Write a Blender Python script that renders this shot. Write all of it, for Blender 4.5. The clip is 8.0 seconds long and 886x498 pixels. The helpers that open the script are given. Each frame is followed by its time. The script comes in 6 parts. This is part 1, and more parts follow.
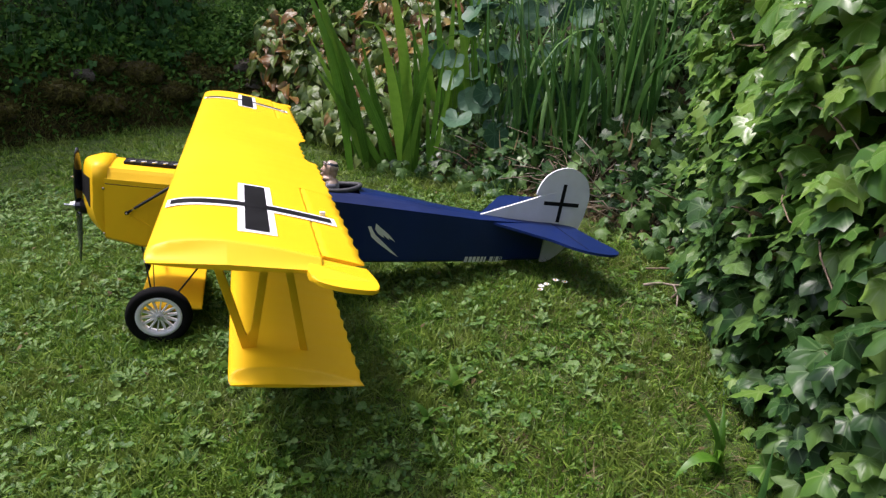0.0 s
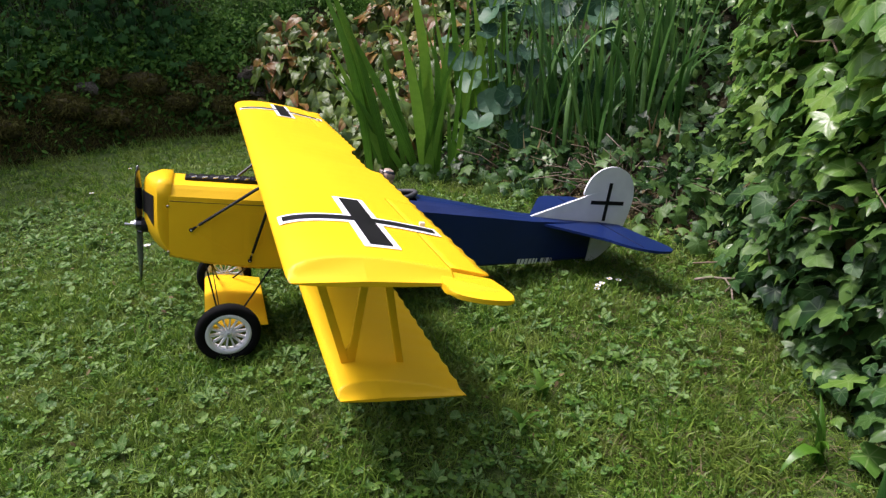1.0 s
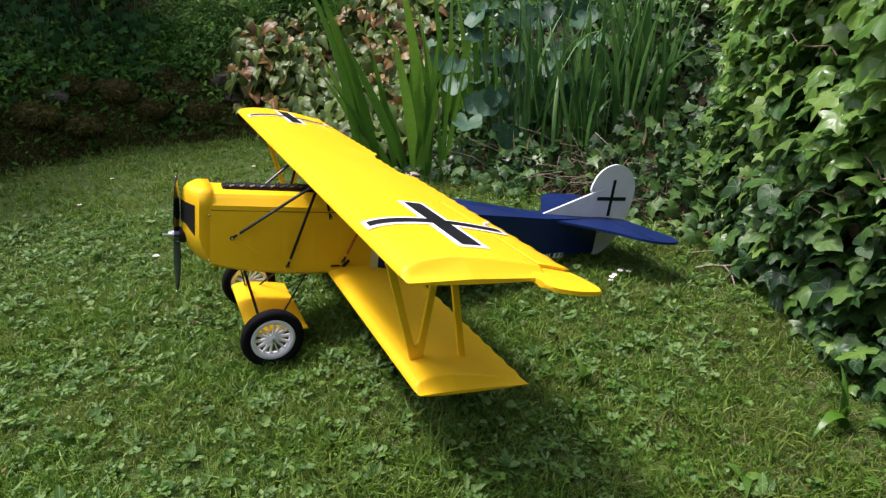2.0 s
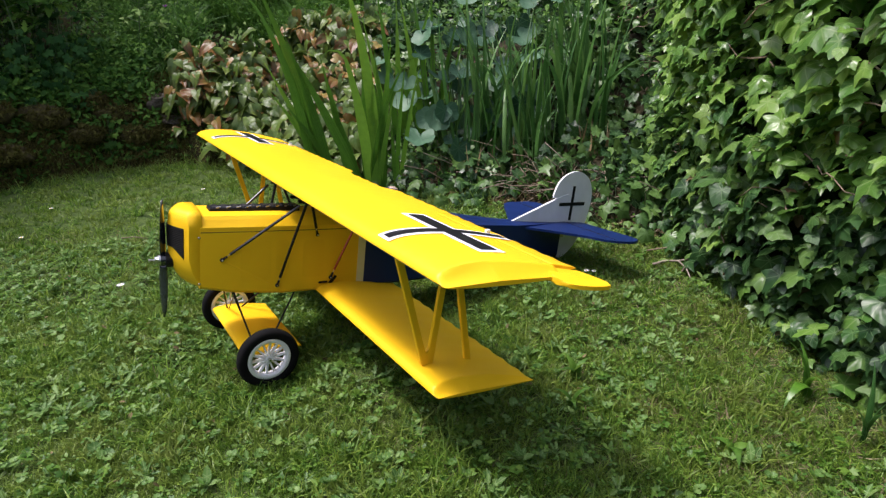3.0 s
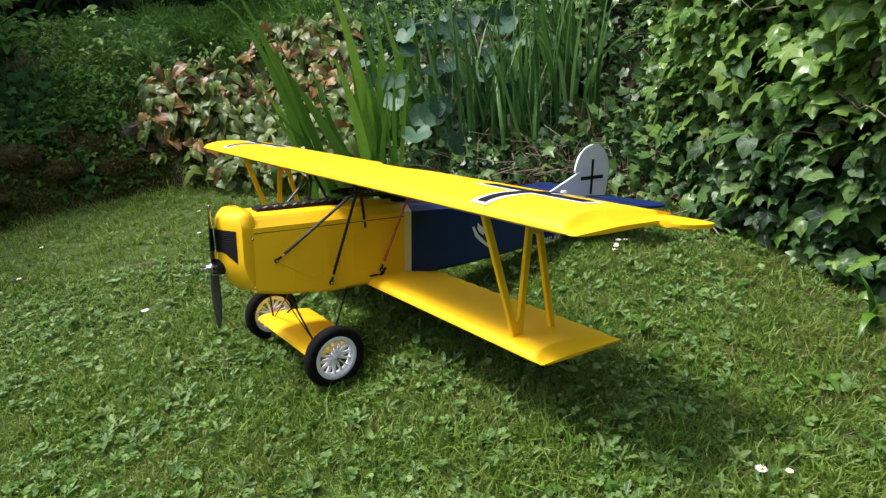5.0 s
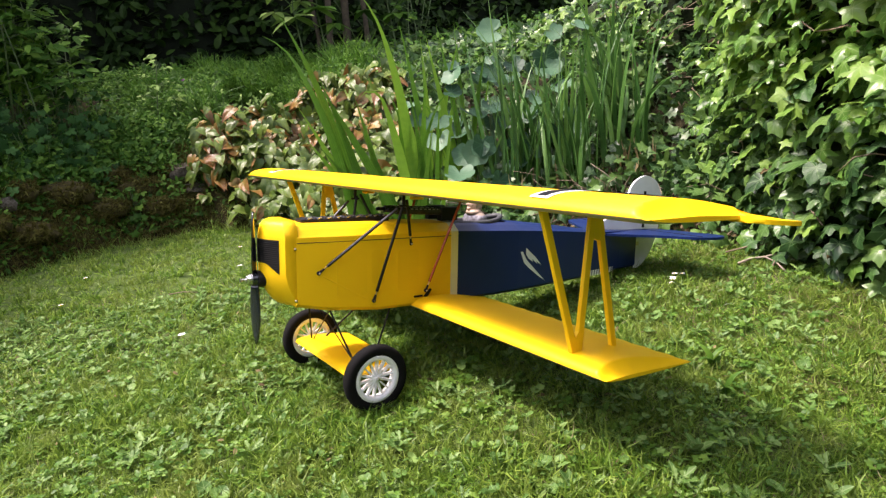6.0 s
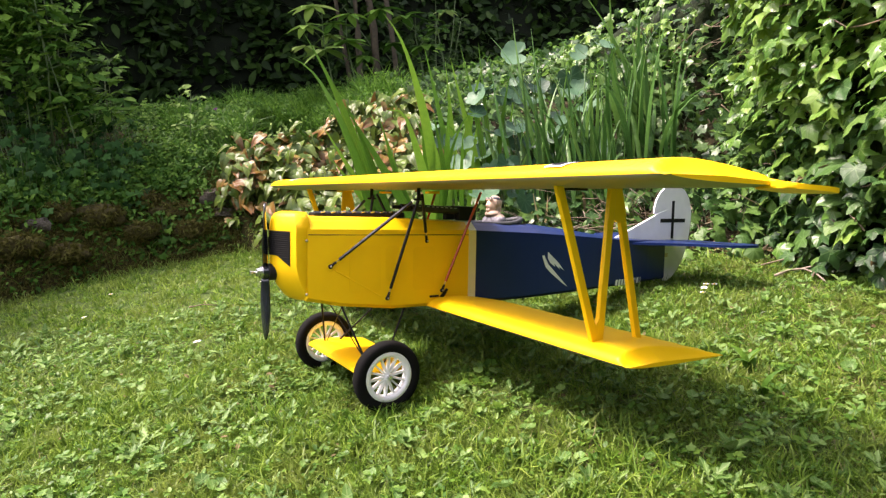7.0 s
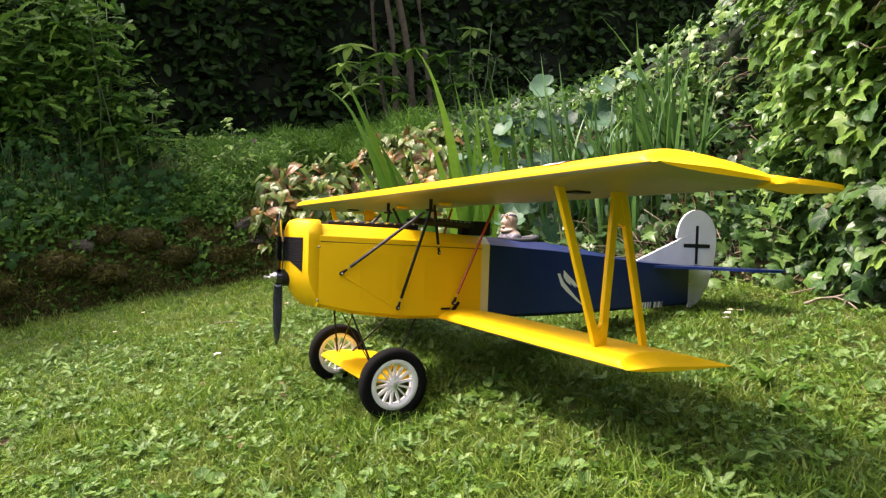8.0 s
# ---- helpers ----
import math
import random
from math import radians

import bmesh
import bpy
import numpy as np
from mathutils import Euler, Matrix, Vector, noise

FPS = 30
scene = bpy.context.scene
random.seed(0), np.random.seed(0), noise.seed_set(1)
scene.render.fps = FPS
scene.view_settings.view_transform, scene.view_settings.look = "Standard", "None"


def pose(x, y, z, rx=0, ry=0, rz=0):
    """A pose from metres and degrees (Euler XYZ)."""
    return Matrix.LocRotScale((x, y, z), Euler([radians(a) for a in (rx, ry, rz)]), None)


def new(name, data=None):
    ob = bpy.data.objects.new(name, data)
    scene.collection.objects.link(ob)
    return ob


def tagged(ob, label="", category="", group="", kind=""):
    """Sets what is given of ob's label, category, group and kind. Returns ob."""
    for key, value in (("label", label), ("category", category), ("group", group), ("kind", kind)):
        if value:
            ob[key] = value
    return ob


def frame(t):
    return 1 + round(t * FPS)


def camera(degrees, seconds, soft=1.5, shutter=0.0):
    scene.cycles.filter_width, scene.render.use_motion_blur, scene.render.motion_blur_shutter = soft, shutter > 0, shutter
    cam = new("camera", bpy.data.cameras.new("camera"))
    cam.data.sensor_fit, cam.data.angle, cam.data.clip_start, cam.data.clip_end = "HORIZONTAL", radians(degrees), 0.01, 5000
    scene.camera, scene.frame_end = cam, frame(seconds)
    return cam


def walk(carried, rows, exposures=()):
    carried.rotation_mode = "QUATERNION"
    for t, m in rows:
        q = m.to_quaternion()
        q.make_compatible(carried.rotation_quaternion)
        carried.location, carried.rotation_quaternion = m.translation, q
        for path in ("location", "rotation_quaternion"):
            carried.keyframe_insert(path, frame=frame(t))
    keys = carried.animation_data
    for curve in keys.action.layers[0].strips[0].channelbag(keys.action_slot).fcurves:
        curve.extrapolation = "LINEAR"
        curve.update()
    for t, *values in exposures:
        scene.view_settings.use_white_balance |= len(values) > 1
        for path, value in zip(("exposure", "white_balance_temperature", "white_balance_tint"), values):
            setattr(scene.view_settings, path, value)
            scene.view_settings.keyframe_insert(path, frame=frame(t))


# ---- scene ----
cam = camera(72.6, 8.0, soft=1.3)
METRES, EYE, TILT, LEAN, TURN = 1.45, 0.97, -23.0, -1.0, 0.0
ROWS = [
    (0.0, 0.0, 0.0, 0.0, 0.0, 0.0, -0.0),
    (0.5, -0.0942, 0.0064, 0.0068, -1.22, 0.33, 1.38),
    (1.0, -0.181, 0.0061, 0.0159, -1.98, -0.08, 2.37),
    (1.2, -0.2155, 0.0034, 0.0171, -2.11, -0.33, 2.29),
    (2.3, -0.4137, -0.0392, 0.0290, -9.15, -0.36, 5.78),
    (2.5, -0.4446, -0.0427, 0.0304, -10.48, -0.27, 6.42),
    (3.0, -0.4911, -0.0521, 0.0291, -13.68, 0.26, 7.81),
    (3.5, -0.5402, -0.0485, 0.0237, -15.32, 0.89, 10.51),
    (4.0, -0.586, -0.037, 0.0161, -16.85, 0.24, 12.88),
    (4.5, -0.6322, -0.0068, 0.0103, -18.72, -0.94, 14.45),
    (5.0, -0.6787, 0.027, 0.001, -17.36, 0.71, 14.52),
    (5.2, -0.6952, 0.0440, -0.0109, -16.66, 2.11, 14.09),
    (6.3, -0.7053, 0.1224, -0.0998, -13.50, 8.82, 13.00),
    (6.5, -0.6957, 0.1342, -0.1181, -13.3, 9.59, 12.8),
    (7.0, -0.684, 0.1513, -0.1572, -11.16, 12.05, 12.43),
    (7.5, -0.6661, 0.158, -0.1969, -9.78, 14.14, 11.47),
    (8.0, -0.6471, 0.1525, -0.2237, -7.96, 16.69, 10.38),
]
EXPOSURES = [(0.0, 0.88, 6100, 26), (2.5, 0.90, 6050, 25), (4.0, 1.0, 6050, 24), (5.2, 1.16, 6050, 24), (6.3, 1.88, 6800, 28), (7.4, 1.98, 6850, 28), (8.0, 1.78, 6850, 28)]
walk(cam, [(t, pose(0, 0, EYE, TILT, LEAN, TURN) @ pose(METRES * x, METRES * y, METRES * z, 90 + pitch, roll, yaw)) for t, x, y, z, yaw, pitch, roll in ROWS], EXPOSURES)

# ---- sky and sun ----
SUN_WAY = Vector((-0.40, 0.19, 1.0)).normalized()
world = bpy.data.worlds.new("sky")
scene.world = world
world.use_nodes = True
sky = world.node_tree.nodes.new("ShaderNodeTexSky")
sky.sky_type, sky.sun_disc = "NISHITA", False
sky.sun_elevation = math.asin(SUN_WAY.z)
sky.sun_rotation = math.atan2(SUN_WAY.x, SUN_WAY.y)
sky.dust_density = 3.0
veil = world.node_tree.nodes.new("ShaderNodeHueSaturation")
veil.inputs["Saturation"].default_value = 0.38
world.node_tree.links.new(sky.outputs[0], veil.inputs["Color"])
world.node_tree.links.new(veil.outputs[0], world.node_tree.nodes["Background"].inputs[0])
world.node_tree.nodes["Background"].inputs[1].default_value = 0.15
sun_data = bpy.data.lights.new("sun", "SUN")
sun_data.energy, sun_data.angle, sun_data.color = 2.25, radians(9), (1.0, 0.93, 0.80)
sun = new("sun", sun_data)
sun.matrix_world = Matrix.Translation((-4, 0.6, 9)) @ SUN_WAY.to_track_quat("Z", "Y").to_matrix().to_4x4()

rng = np.random.default_rng(7)


# ---- materials ----
def nodes_of(name):
    m = bpy.data.materials.new(name)
    m.use_nodes = True
    return m, m.node_tree.nodes, m.node_tree.links, m.node_tree.nodes["Principled BSDF"]


def paint(name, color, rough=0.4, metal=0.0, vary=0.12, scale=18.0, bump=0.05, fine=250.0, coat=0.0):
    """A solid finish with uneven tone at two scales and a faint relief."""
    m, n, l, b = nodes_of(name)
    at = n.new("ShaderNodeTexCoord")
    big = n.new("ShaderNodeTexNoise")
    big.inputs["Scale"].default_value, big.inputs["Detail"].default_value = scale, 5
    small = n.new("ShaderNodeTexNoise")
    small.inputs["Scale"].default_value, small.inputs["Detail"].default_value = fine, 3
    for t in (big, small):
        l.new(at.outputs["Object"], t.inputs["Vector"])
    ramp = n.new("ShaderNodeValToRGB")
    ramp.color_ramp.elements[0].color = (*[c * (1 - vary) for c in color], 1)
    ramp.color_ramp.elements[1].color = (*[min(1, c * (1 + vary)) for c in color], 1)
    ramp.color_ramp.elements[0].position, ramp.color_ramp.elements[1].position = 0.3, 0.7
    l.new(big.outputs["Fac"], ramp.inputs["Fac"])
    l.new(ramp.outputs["Color"], b.inputs["Base Color"])
    mr = n.new("ShaderNodeMapRange")
    mr.inputs["To Min"].default_value, mr.inputs["To Max"].default_value = max(0.03, rough - 0.1), min(1, rough + 0.1)
    l.new(big.outputs["Fac"], mr.inputs["Value"])
    l.new(mr.outputs["Result"], b.inputs["Roughness"])
    bp = n.new("ShaderNodeBump")
    bp.inputs["Strength"].default_value, bp.inputs["Distance"].default_value = bump, 0.002
    l.new(small.outputs["Fac"], bp.inputs["Height"])
    l.new(bp.outputs["Normal"], b.inputs["Normal"])
    b.inputs["Metallic"].default_value = metal
    b.inputs["Coat Weight"].default_value = coat
    return m


def foliage(name, dark, mid, light, rough=0.45, through_light=0.25, veins=None, edge=None, spec=0.4, patches=None, stripes=False):
    """A leaf: tone by the leaf, blotches over it, light that passes through, and veins or a tinted rim where it has them."""
    m, n, l, b = nodes_of(name)
    geo, info, uv = n.new("ShaderNodeNewGeometry"), n.new("ShaderNodeObjectInfo"), n.new("ShaderNodeTexCoord")
    add = n.new("ShaderNodeMath")
    l.new(geo.outputs["Random Per Island"], add.inputs[0])
    l.new(info.outputs["Random"], add.inputs[1])
    fr = n.new("ShaderNodeMath")
    fr.operation = "FRACT"
    l.new(add.outputs[0], fr.inputs[0])
    noi = n.new("ShaderNodeTexNoise")
    noi.inputs["Scale"].default_value, noi.inputs["Detail"].default_value = 40, 3
    l.new(uv.outputs["Object"], noi.inputs["Vector"])
    mix = n.new("ShaderNodeMath")
    mix.operation = "MULTIPLY_ADD"
    l.new(noi.outputs["Fac"], mix.inputs[0])
    mix.inputs[1].default_value = 0.5
    l.new(fr.outputs[0], mix.inputs[2])
    sc = n.new("ShaderNodeMath")
    sc.operation, sc.inputs[1].default_value = "MULTIPLY", 0.68
    l.new(mix.outputs[0], sc.inputs[0])
    ramp = n.new("ShaderNodeValToRGB")
    ramp.color_ramp.elements[0].color, ramp.color_ramp.elements[1].color = (*dark, 1), (*light, 1)
    ramp.color_ramp.elements[0].position, ramp.color_ramp.elements[1].position = 0.12, 0.95
    ramp.color_ramp.elements.new(0.5).color = (*mid, 1)
    l.new(sc.outputs[0], ramp.inputs["Fac"])
    tone = ramp.outputs["Color"]

    def blend(fac, other):
        mx = n.new("ShaderNodeMix")
        mx.data_type = "RGBA"
        l.new(fac, mx.inputs["Factor"])
        l.new(tone, mx.inputs[6])
        mx.inputs[7].default_value = (*other, 1)
        return mx.outputs[2]

    sep = n.new("ShaderNodeSeparateXYZ")
    l.new(uv.outputs["UV"], sep.inputs[0])
    if veins or edge:
        ln = n.new("ShaderNodeVectorMath")
        ln.operation = "LENGTH"
        l.new(uv.outputs["UV"], ln.inputs[0])
    if edge:
        e = n.new("ShaderNodeMapRange")
        e.inputs["From Min"].default_value, e.inputs["From Max"].default_value = 0.25, 0.95
        e.inputs["To Max"].default_value = edge[1]
        l.new(ln.outputs["Value"], e.inputs["Value"])
        tone = blend(e.outputs["Result"], edge[0])
    if veins:
        ang = n.new("ShaderNodeMath")
        ang.operation = "ARCTAN2"
        l.new(sep.outputs["X"], ang.inputs[0])
        l.new(sep.outputs["Y"], ang.inputs[1])
        pp = n.new("ShaderNodeMath")
        pp.operation, pp.inputs[1].default_value = "PINGPONG", veins[1] / 2
        l.new(ang.outputs[0], pp.inputs[0])
        mul = n.new("ShaderNodeMath")
        mul.operation = "MULTIPLY"
        l.new(pp.outputs[0], mul.inputs[0])
        l.new(ln.outputs["Value"], mul.inputs[1])
        v = n.new("ShaderNodeMapRange")
        v.inputs["From Min"].default_value, v.inputs["From Max"].default_value = 0.008, 0.035
        v.inputs["To Min"].default_value, v.inputs["To Max"].default_value = veins[2] if len(veins) > 2 else 0.65, 0.0
        l.new(mul.outputs[0], v.inputs["Value"])
        tone = blend(v.outputs["Result"], veins[0])
    if stripes:
        mp = n.new("ShaderNodeMapping")
        mp.inputs["Scale"].default_value = (26, 1.2, 1)
        l.new(uv.outputs["UV"], mp.inputs["Vector"])
        line = n.new("ShaderNodeTexNoise")
        line.inputs["Scale"].default_value, line.inputs["Detail"].default_value = 1.0, 3
        l.new(mp.outputs[0], line.inputs["Vector"])
        lr = n.new("ShaderNodeMapRange")
        lr.inputs["From Min"].default_value, lr.inputs["From Max"].default_value = 0.45, 0.7
        lr.inputs["To Max"].default_value = 0.5
        l.new(line.outputs["Fac"], lr.inputs["Value"])
        tone = blend(lr.outputs["Result"], light)
    if patches:
        wide = n.new("ShaderNodeTexNoise")
        wide.inputs["Scale"].default_value, wide.inputs["Detail"].default_value = patches[1], 6
        l.new(uv.outputs["Object"], wide.inputs["Vector"])
        pr = n.new("ShaderNodeMapRange")
        pr.inputs["From Min"].default_value, pr.inputs["From Max"].default_value = 0.42, 0.72
        pr.inputs["To Max"].default_value = 0.75
        l.new(wide.outputs["Fac"], pr.inputs["Value"])
        tone = blend(pr.outputs["Result"], patches[0])
    l.new(tone, b.inputs["Base Color"])
    b.inputs["Roughness"].default_value = rough
    b.inputs["Specular IOR Level"].default_value = spec
    bp = n.new("ShaderNodeBump")
    bp.inputs["Strength"].default_value, bp.inputs["Distance"].default_value = 0.25, 0.004
    l.new(noi.outputs["Fac"], bp.inputs["Height"])
    l.new(bp.outputs["Normal"], b.inputs["Normal"])
    tr = n.new("ShaderNodeBsdfTranslucent")
    l.new(tone, tr.inputs["Color"])
    ms = n.new("ShaderNodeMixShader")
    ms.inputs[0].default_value = through_light
    l.new(b.outputs[0], ms.inputs[1])
    l.new(tr.outputs[0], ms.inputs[2])
    l.new(ms.outputs[0], n["Material Output"].inputs["Surface"])
    return m


def soil(name, a, bcol, c, scale=9.0, bump=0.6):
    m, n, l, b = nodes_of(name)
    at = n.new("ShaderNodeTexCoord")
    one, two = n.new("ShaderNodeTexNoise"), n.new("ShaderNodeTexNoise")
    one.inputs["Scale"].default_value, one.inputs["Detail"].default_value = scale, 8
    two.inputs["Scale"].default_value, two.inputs["Detail"].default_value = scale * 9, 6
    for t in (one, two):
        l.new(at.outputs["Object"], t.inputs["Vector"])
    av = n.new("ShaderNodeMath")
    av.operation, av.inputs[1].default_value = "MULTIPLY_ADD", 0.5
    l.new(two.outputs["Fac"], av.inputs[0])
    sub = n.new("ShaderNodeMath")
    sub.operation, sub.inputs[1].default_value = "MULTIPLY", 0.5
    l.new(one.outputs["Fac"], sub.inputs[0])
    l.new(sub.outputs[0], av.inputs[2])
    ramp = n.new("ShaderNodeValToRGB")
    ramp.color_ramp.elements[0].color, ramp.color_ramp.elements[1].color = (*a, 1), (*c, 1)
    ramp.color_ramp.elements[0].position, ramp.color_ramp.elements[1].position = 0.36, 0.64
    ramp.color_ramp.elements.new(0.5).color = (*bcol, 1)
    l.new(av.outputs[0], ramp.inputs["Fac"])
    l.new(ramp.outputs["Color"], b.inputs["Base Color"])
    b.inputs["Roughness"].default_value = 0.95
    b.inputs["Specular IOR Level"].default_value = 0.2
    bp = n.new("ShaderNodeBump")
    bp.inputs["Strength"].default_value, bp.inputs["Distance"].default_value = bump, 0.02
    l.new(av.outputs[0], bp.inputs["Height"])
    l.new(bp.outputs["Normal"], b.inputs["Normal"])
    return m


YELLOW = paint("yellow_film", (0.92, 0.55, 0.004), 0.42, vary=0.025, scale=4, bump=0.03)
PATCH = paint("film_over_ribs", (0.895, 0.528, 0.004), 0.42, vary=0.03, scale=6, bump=0.03)
GREY_UNDER = paint("underside_grey", (0.21, 0.21, 0.165), 0.45, vary=0.06, scale=8)
BLUE = paint("blue_film", (0.005, 0.018, 0.096), 0.38, vary=0.15, scale=7, bump=0.03, coat=0.0)
CREAM = paint("cream_band", (0.72, 0.66, 0.38), 0.45, vary=0.05)
WHITE = paint("white_paint", (0.90, 0.91, 0.92), 0.45, vary=0.05, scale=25)
FIN_WHITE = paint("tail_white", (0.83, 0.85, 0.86), 0.4, vary=0.07, scale=14)
BLACK = paint("black_paint", (0.012, 0.012, 0.013), 0.45, vary=0.3)
RUBBER = paint("rubber", (0.006, 0.006, 0.006), 0.88, vary=0.4, bump=0.25)
SLAT = paint("slat_black", (0.014, 0.013, 0.012), 0.8, vary=0.3)
BLUE.node_tree.nodes["Principled BSDF"].inputs["Specular IOR Level"].default_value = 0.3
for film in (YELLOW, PATCH):
    film.node_tree.nodes["Principled BSDF"].inputs["Specular IOR Level"].default_value = 0.25
for dull in (BLACK, RUBBER, SLAT):
    dull.node_tree.nodes["Principled BSDF"].inputs["Specular IOR Level"].default_value = 0.15
GUNMETAL = paint("gunmetal", (0.05, 0.05, 0.055), 0.38, metal=0.7, vary=0.35, scale=60)
STEEL = paint("steel", (0.62, 0.62, 0.62), 0.28, metal=1.0, vary=0.15, scale=60)
BRASS = paint("screw_metal", (0.6, 0.5, 0.36), 0.35, metal=1.0)
SILVER_DECAL = paint("silver_decal", (0.80, 0.81, 0.82), 0.4, metal=0.2, vary=0.05)
ORANGE = paint("orange_strut", (0.45, 0.06, 0.005), 0.35, vary=0.1)
DARK_INSIDE = paint("cockpit_lining", (0.035, 0.036, 0.04), 0.8, vary=0.3, scale=60)
COAMING = paint("coaming_padding", (0.05, 0.053, 0.058), 0.6, vary=0.35, scale=90, bump=0.3)
PROP = paint("propeller_black", (0.012, 0.015, 0.02), 0.2, vary=0.3, coat=1.0)
DOLL = paint("doll_paint", (0.66, 0.46, 0.34), 0.5, vary=0.25, scale=70)
DOLL_COAT = paint("doll_coat", (0.17, 0.17, 0.20), 0.6, vary=0.6, scale=90)
DOLL_CAP = paint("doll_leather", (0.37, 0.28, 0.21), 0.6, vary=0.4, scale=60)
DOLL_GLASS = paint("doll_goggles", (0.03, 0.035, 0.045), 0.2, vary=0.2)
PURPLE = paint("purple_petal", (0.36, 0.07, 0.42), 0.6, vary=0.2)
SEAM = paint("seam", (0.09, 0.05, 0.004), 0.6, vary=0.2)
BANK_GRASS = foliage("bank_grass_blade", (0.020, 0.075, 0.010), (0.05, 0.155, 0.018), (0.13, 0.30, 0.042), 0.5, 0.38, spec=0.25, patches=((0.075, 0.17, 0.025), 5.0))
TALL_GRASS = foliage("tall_grass_blade", (0.032, 0.10, 0.012), (0.075, 0.20, 0.022), (0.19, 0.37, 0.05), 0.45, 0.42, spec=0.25)
LAWN_PALE = foliage("pale_lawn_leaf", (0.05, 0.125, 0.024), (0.10, 0.21, 0.04), (0.2, 0.32, 0.08), 0.5, 0.3, spec=0.28, veins=((0.25, 0.36, 0.13), radians(60)))
DEAD_LEAF = foliage("dead_leaf", (0.05, 0.035, 0.015), (0.11, 0.083, 0.036), (0.23, 0.185, 0.09), 0.7, 0.15, spec=0.15)
# paler ivy for fresh growth, also painting in the light on upper leaves
LIT_YOUNG_IVY = foliage("lit_young_ivy_leaf", (0.055, 0.155, 0.028), (0.122, 0.262, 0.040), (0.235, 0.385, 0.070), 0.30, 0.36, veins=((0.34, 0.45, 0.18), radians(50), 0.38), spec=0.42)
GRASS = foliage("grass_blade", (0.040, 0.105, 0.012), (0.116, 0.238, 0.023), (0.32, 0.46, 0.07), 0.42, 0.44, spec=0.3, patches=((0.21, 0.26, 0.055), 5.0))
CLOVER = foliage("lawn_leaf", (0.031, 0.095, 0.013), (0.078, 0.184, 0.021), (0.17, 0.295, 0.043), 0.45, 0.34, spec=0.28)
STRAW = foliage("dry_grass", (0.14, 0.11, 0.05), (0.24, 0.19, 0.1), (0.36, 0.3, 0.18), 0.7, 0.2)
IVY = foliage("ivy_leaf", (0.011, 0.040, 0.012), (0.043, 0.113, 0.027), (0.14, 0.25, 0.05), 0.35, 0.25, veins=((0.17, 0.28, 0.11), radians(50), 0.42), spec=0.33)
HOSTA = foliage("variegated_leaf", (0.022, 0.065, 0.010), (0.062, 0.13, 0.018), (0.16, 0.25, 0.04), 0.34, 0.22, veins=((0.04, 0.10, 0.02), radians(22), 0.45), edge=((0.17, 0.12, 0.03), 0.3), spec=0.34, patches=((0.14, 0.185, 0.032), 24.0))
BRONZE = foliage("bronze_leaf", (0.10, 0.055, 0.014), (0.25, 0.138, 0.034), (0.36, 0.27, 0.07), 0.34, 0.22, veins=((0.12, 0.15, 0.03), radians(22), 0.5), edge=((0.20, 0.065, 0.02), 0.8), spec=0.36)
GLAUCOUS = foliage("blue_green_leaf", (0.018, 0.06, 0.03), (0.048, 0.125, 0.064), (0.14, 0.26, 0.15), 0.42, 0.2, veins=((0.12, 0.22, 0.13), radians(40), 0.35), spec=0.25)
IRIS = foliage("iris_blade", (0.035, 0.12, 0.012), (0.082, 0.232, 0.02), (0.21, 0.41, 0.042), 0.34, 0.45, spec=0.5, stripes=True)
# darker copy of the iris blade, with the shade below the hedge painted in
IRIS_SHADED = foliage("shaded_iris_blade", (0.018, 0.07, 0.016), (0.046, 0.148, 0.03), (0.14, 0.285, 0.06), 0.4, 0.32, spec=0.4, stripes=True)
DRY_IRIS = foliage("dry_iris_blade", (0.16, 0.11, 0.05), (0.27, 0.2, 0.1), (0.38, 0.33, 0.18), 0.6, 0.25, spec=0.2, stripes=True)
PALE_LEAF = foliage("pale_sapling_leaf", (0.10, 0.20, 0.042), (0.18, 0.31, 0.07), (0.33, 0.45, 0.15), 0.5, 0.35, spec=0.12)
HERB = foliage("bank_herb_leaf", (0.026, 0.088, 0.012), (0.07, 0.175, 0.024), (0.18, 0.33, 0.05), 0.5, 0.38, spec=0.14)
DARK_HERB = foliage("dark_herb_leaf", (0.007, 0.032, 0.007), (0.017, 0.066, 0.013), (0.048, 0.13, 0.03), 0.55, 0.25, spec=0.1)
SHRUB = foliage("shrub_leaf", (0.015, 0.058, 0.009), (0.043, 0.122, 0.015), (0.13, 0.255, 0.036), 0.55, 0.3, spec=0.1)
MOSS_TUFT = foliage("moss_tuft", (0.042, 0.036, 0.010), (0.085, 0.078, 0.020), (0.12, 0.13, 0.031), 0.85, 0.15, spec=0.1)
# darker than the leaf itself: the shade of overhead trees is in the colour
SHADED_HEDGE = foliage("shaded_hedge_leaf", (0.006, 0.019, 0.004), (0.014, 0.038, 0.007), (0.036, 0.08, 0.013), 0.5, 0.15, spec=0.12)
STEM = paint("stem_bark", (0.2, 0.15, 0.1), 0.8, vary=0.4, scale=80, bump=0.5)
PALE_TWIG = paint("bleached_twig", (0.25, 0.205, 0.155), 0.8, vary=0.35, scale=70, bump=0.4)
STALK = paint("green_stalk", (0.055, 0.10, 0.028), 0.6, vary=0.3, scale=60)
BARK = paint("trunk_bark", (0.05, 0.042, 0.024), 0.9, vary=0.45, scale=25, bump=0.8, fine=60)
LAWN_SOIL = soil("lawn_soil", (0.022, 0.04, 0.009), (0.048, 0.082, 0.016), (0.085, 0.12, 0.03))
BED_SOIL = soil("bed_soil", (0.012, 0.013, 0.006), (0.035, 0.03, 0.016), (0.07, 0.06, 0.03), 7)
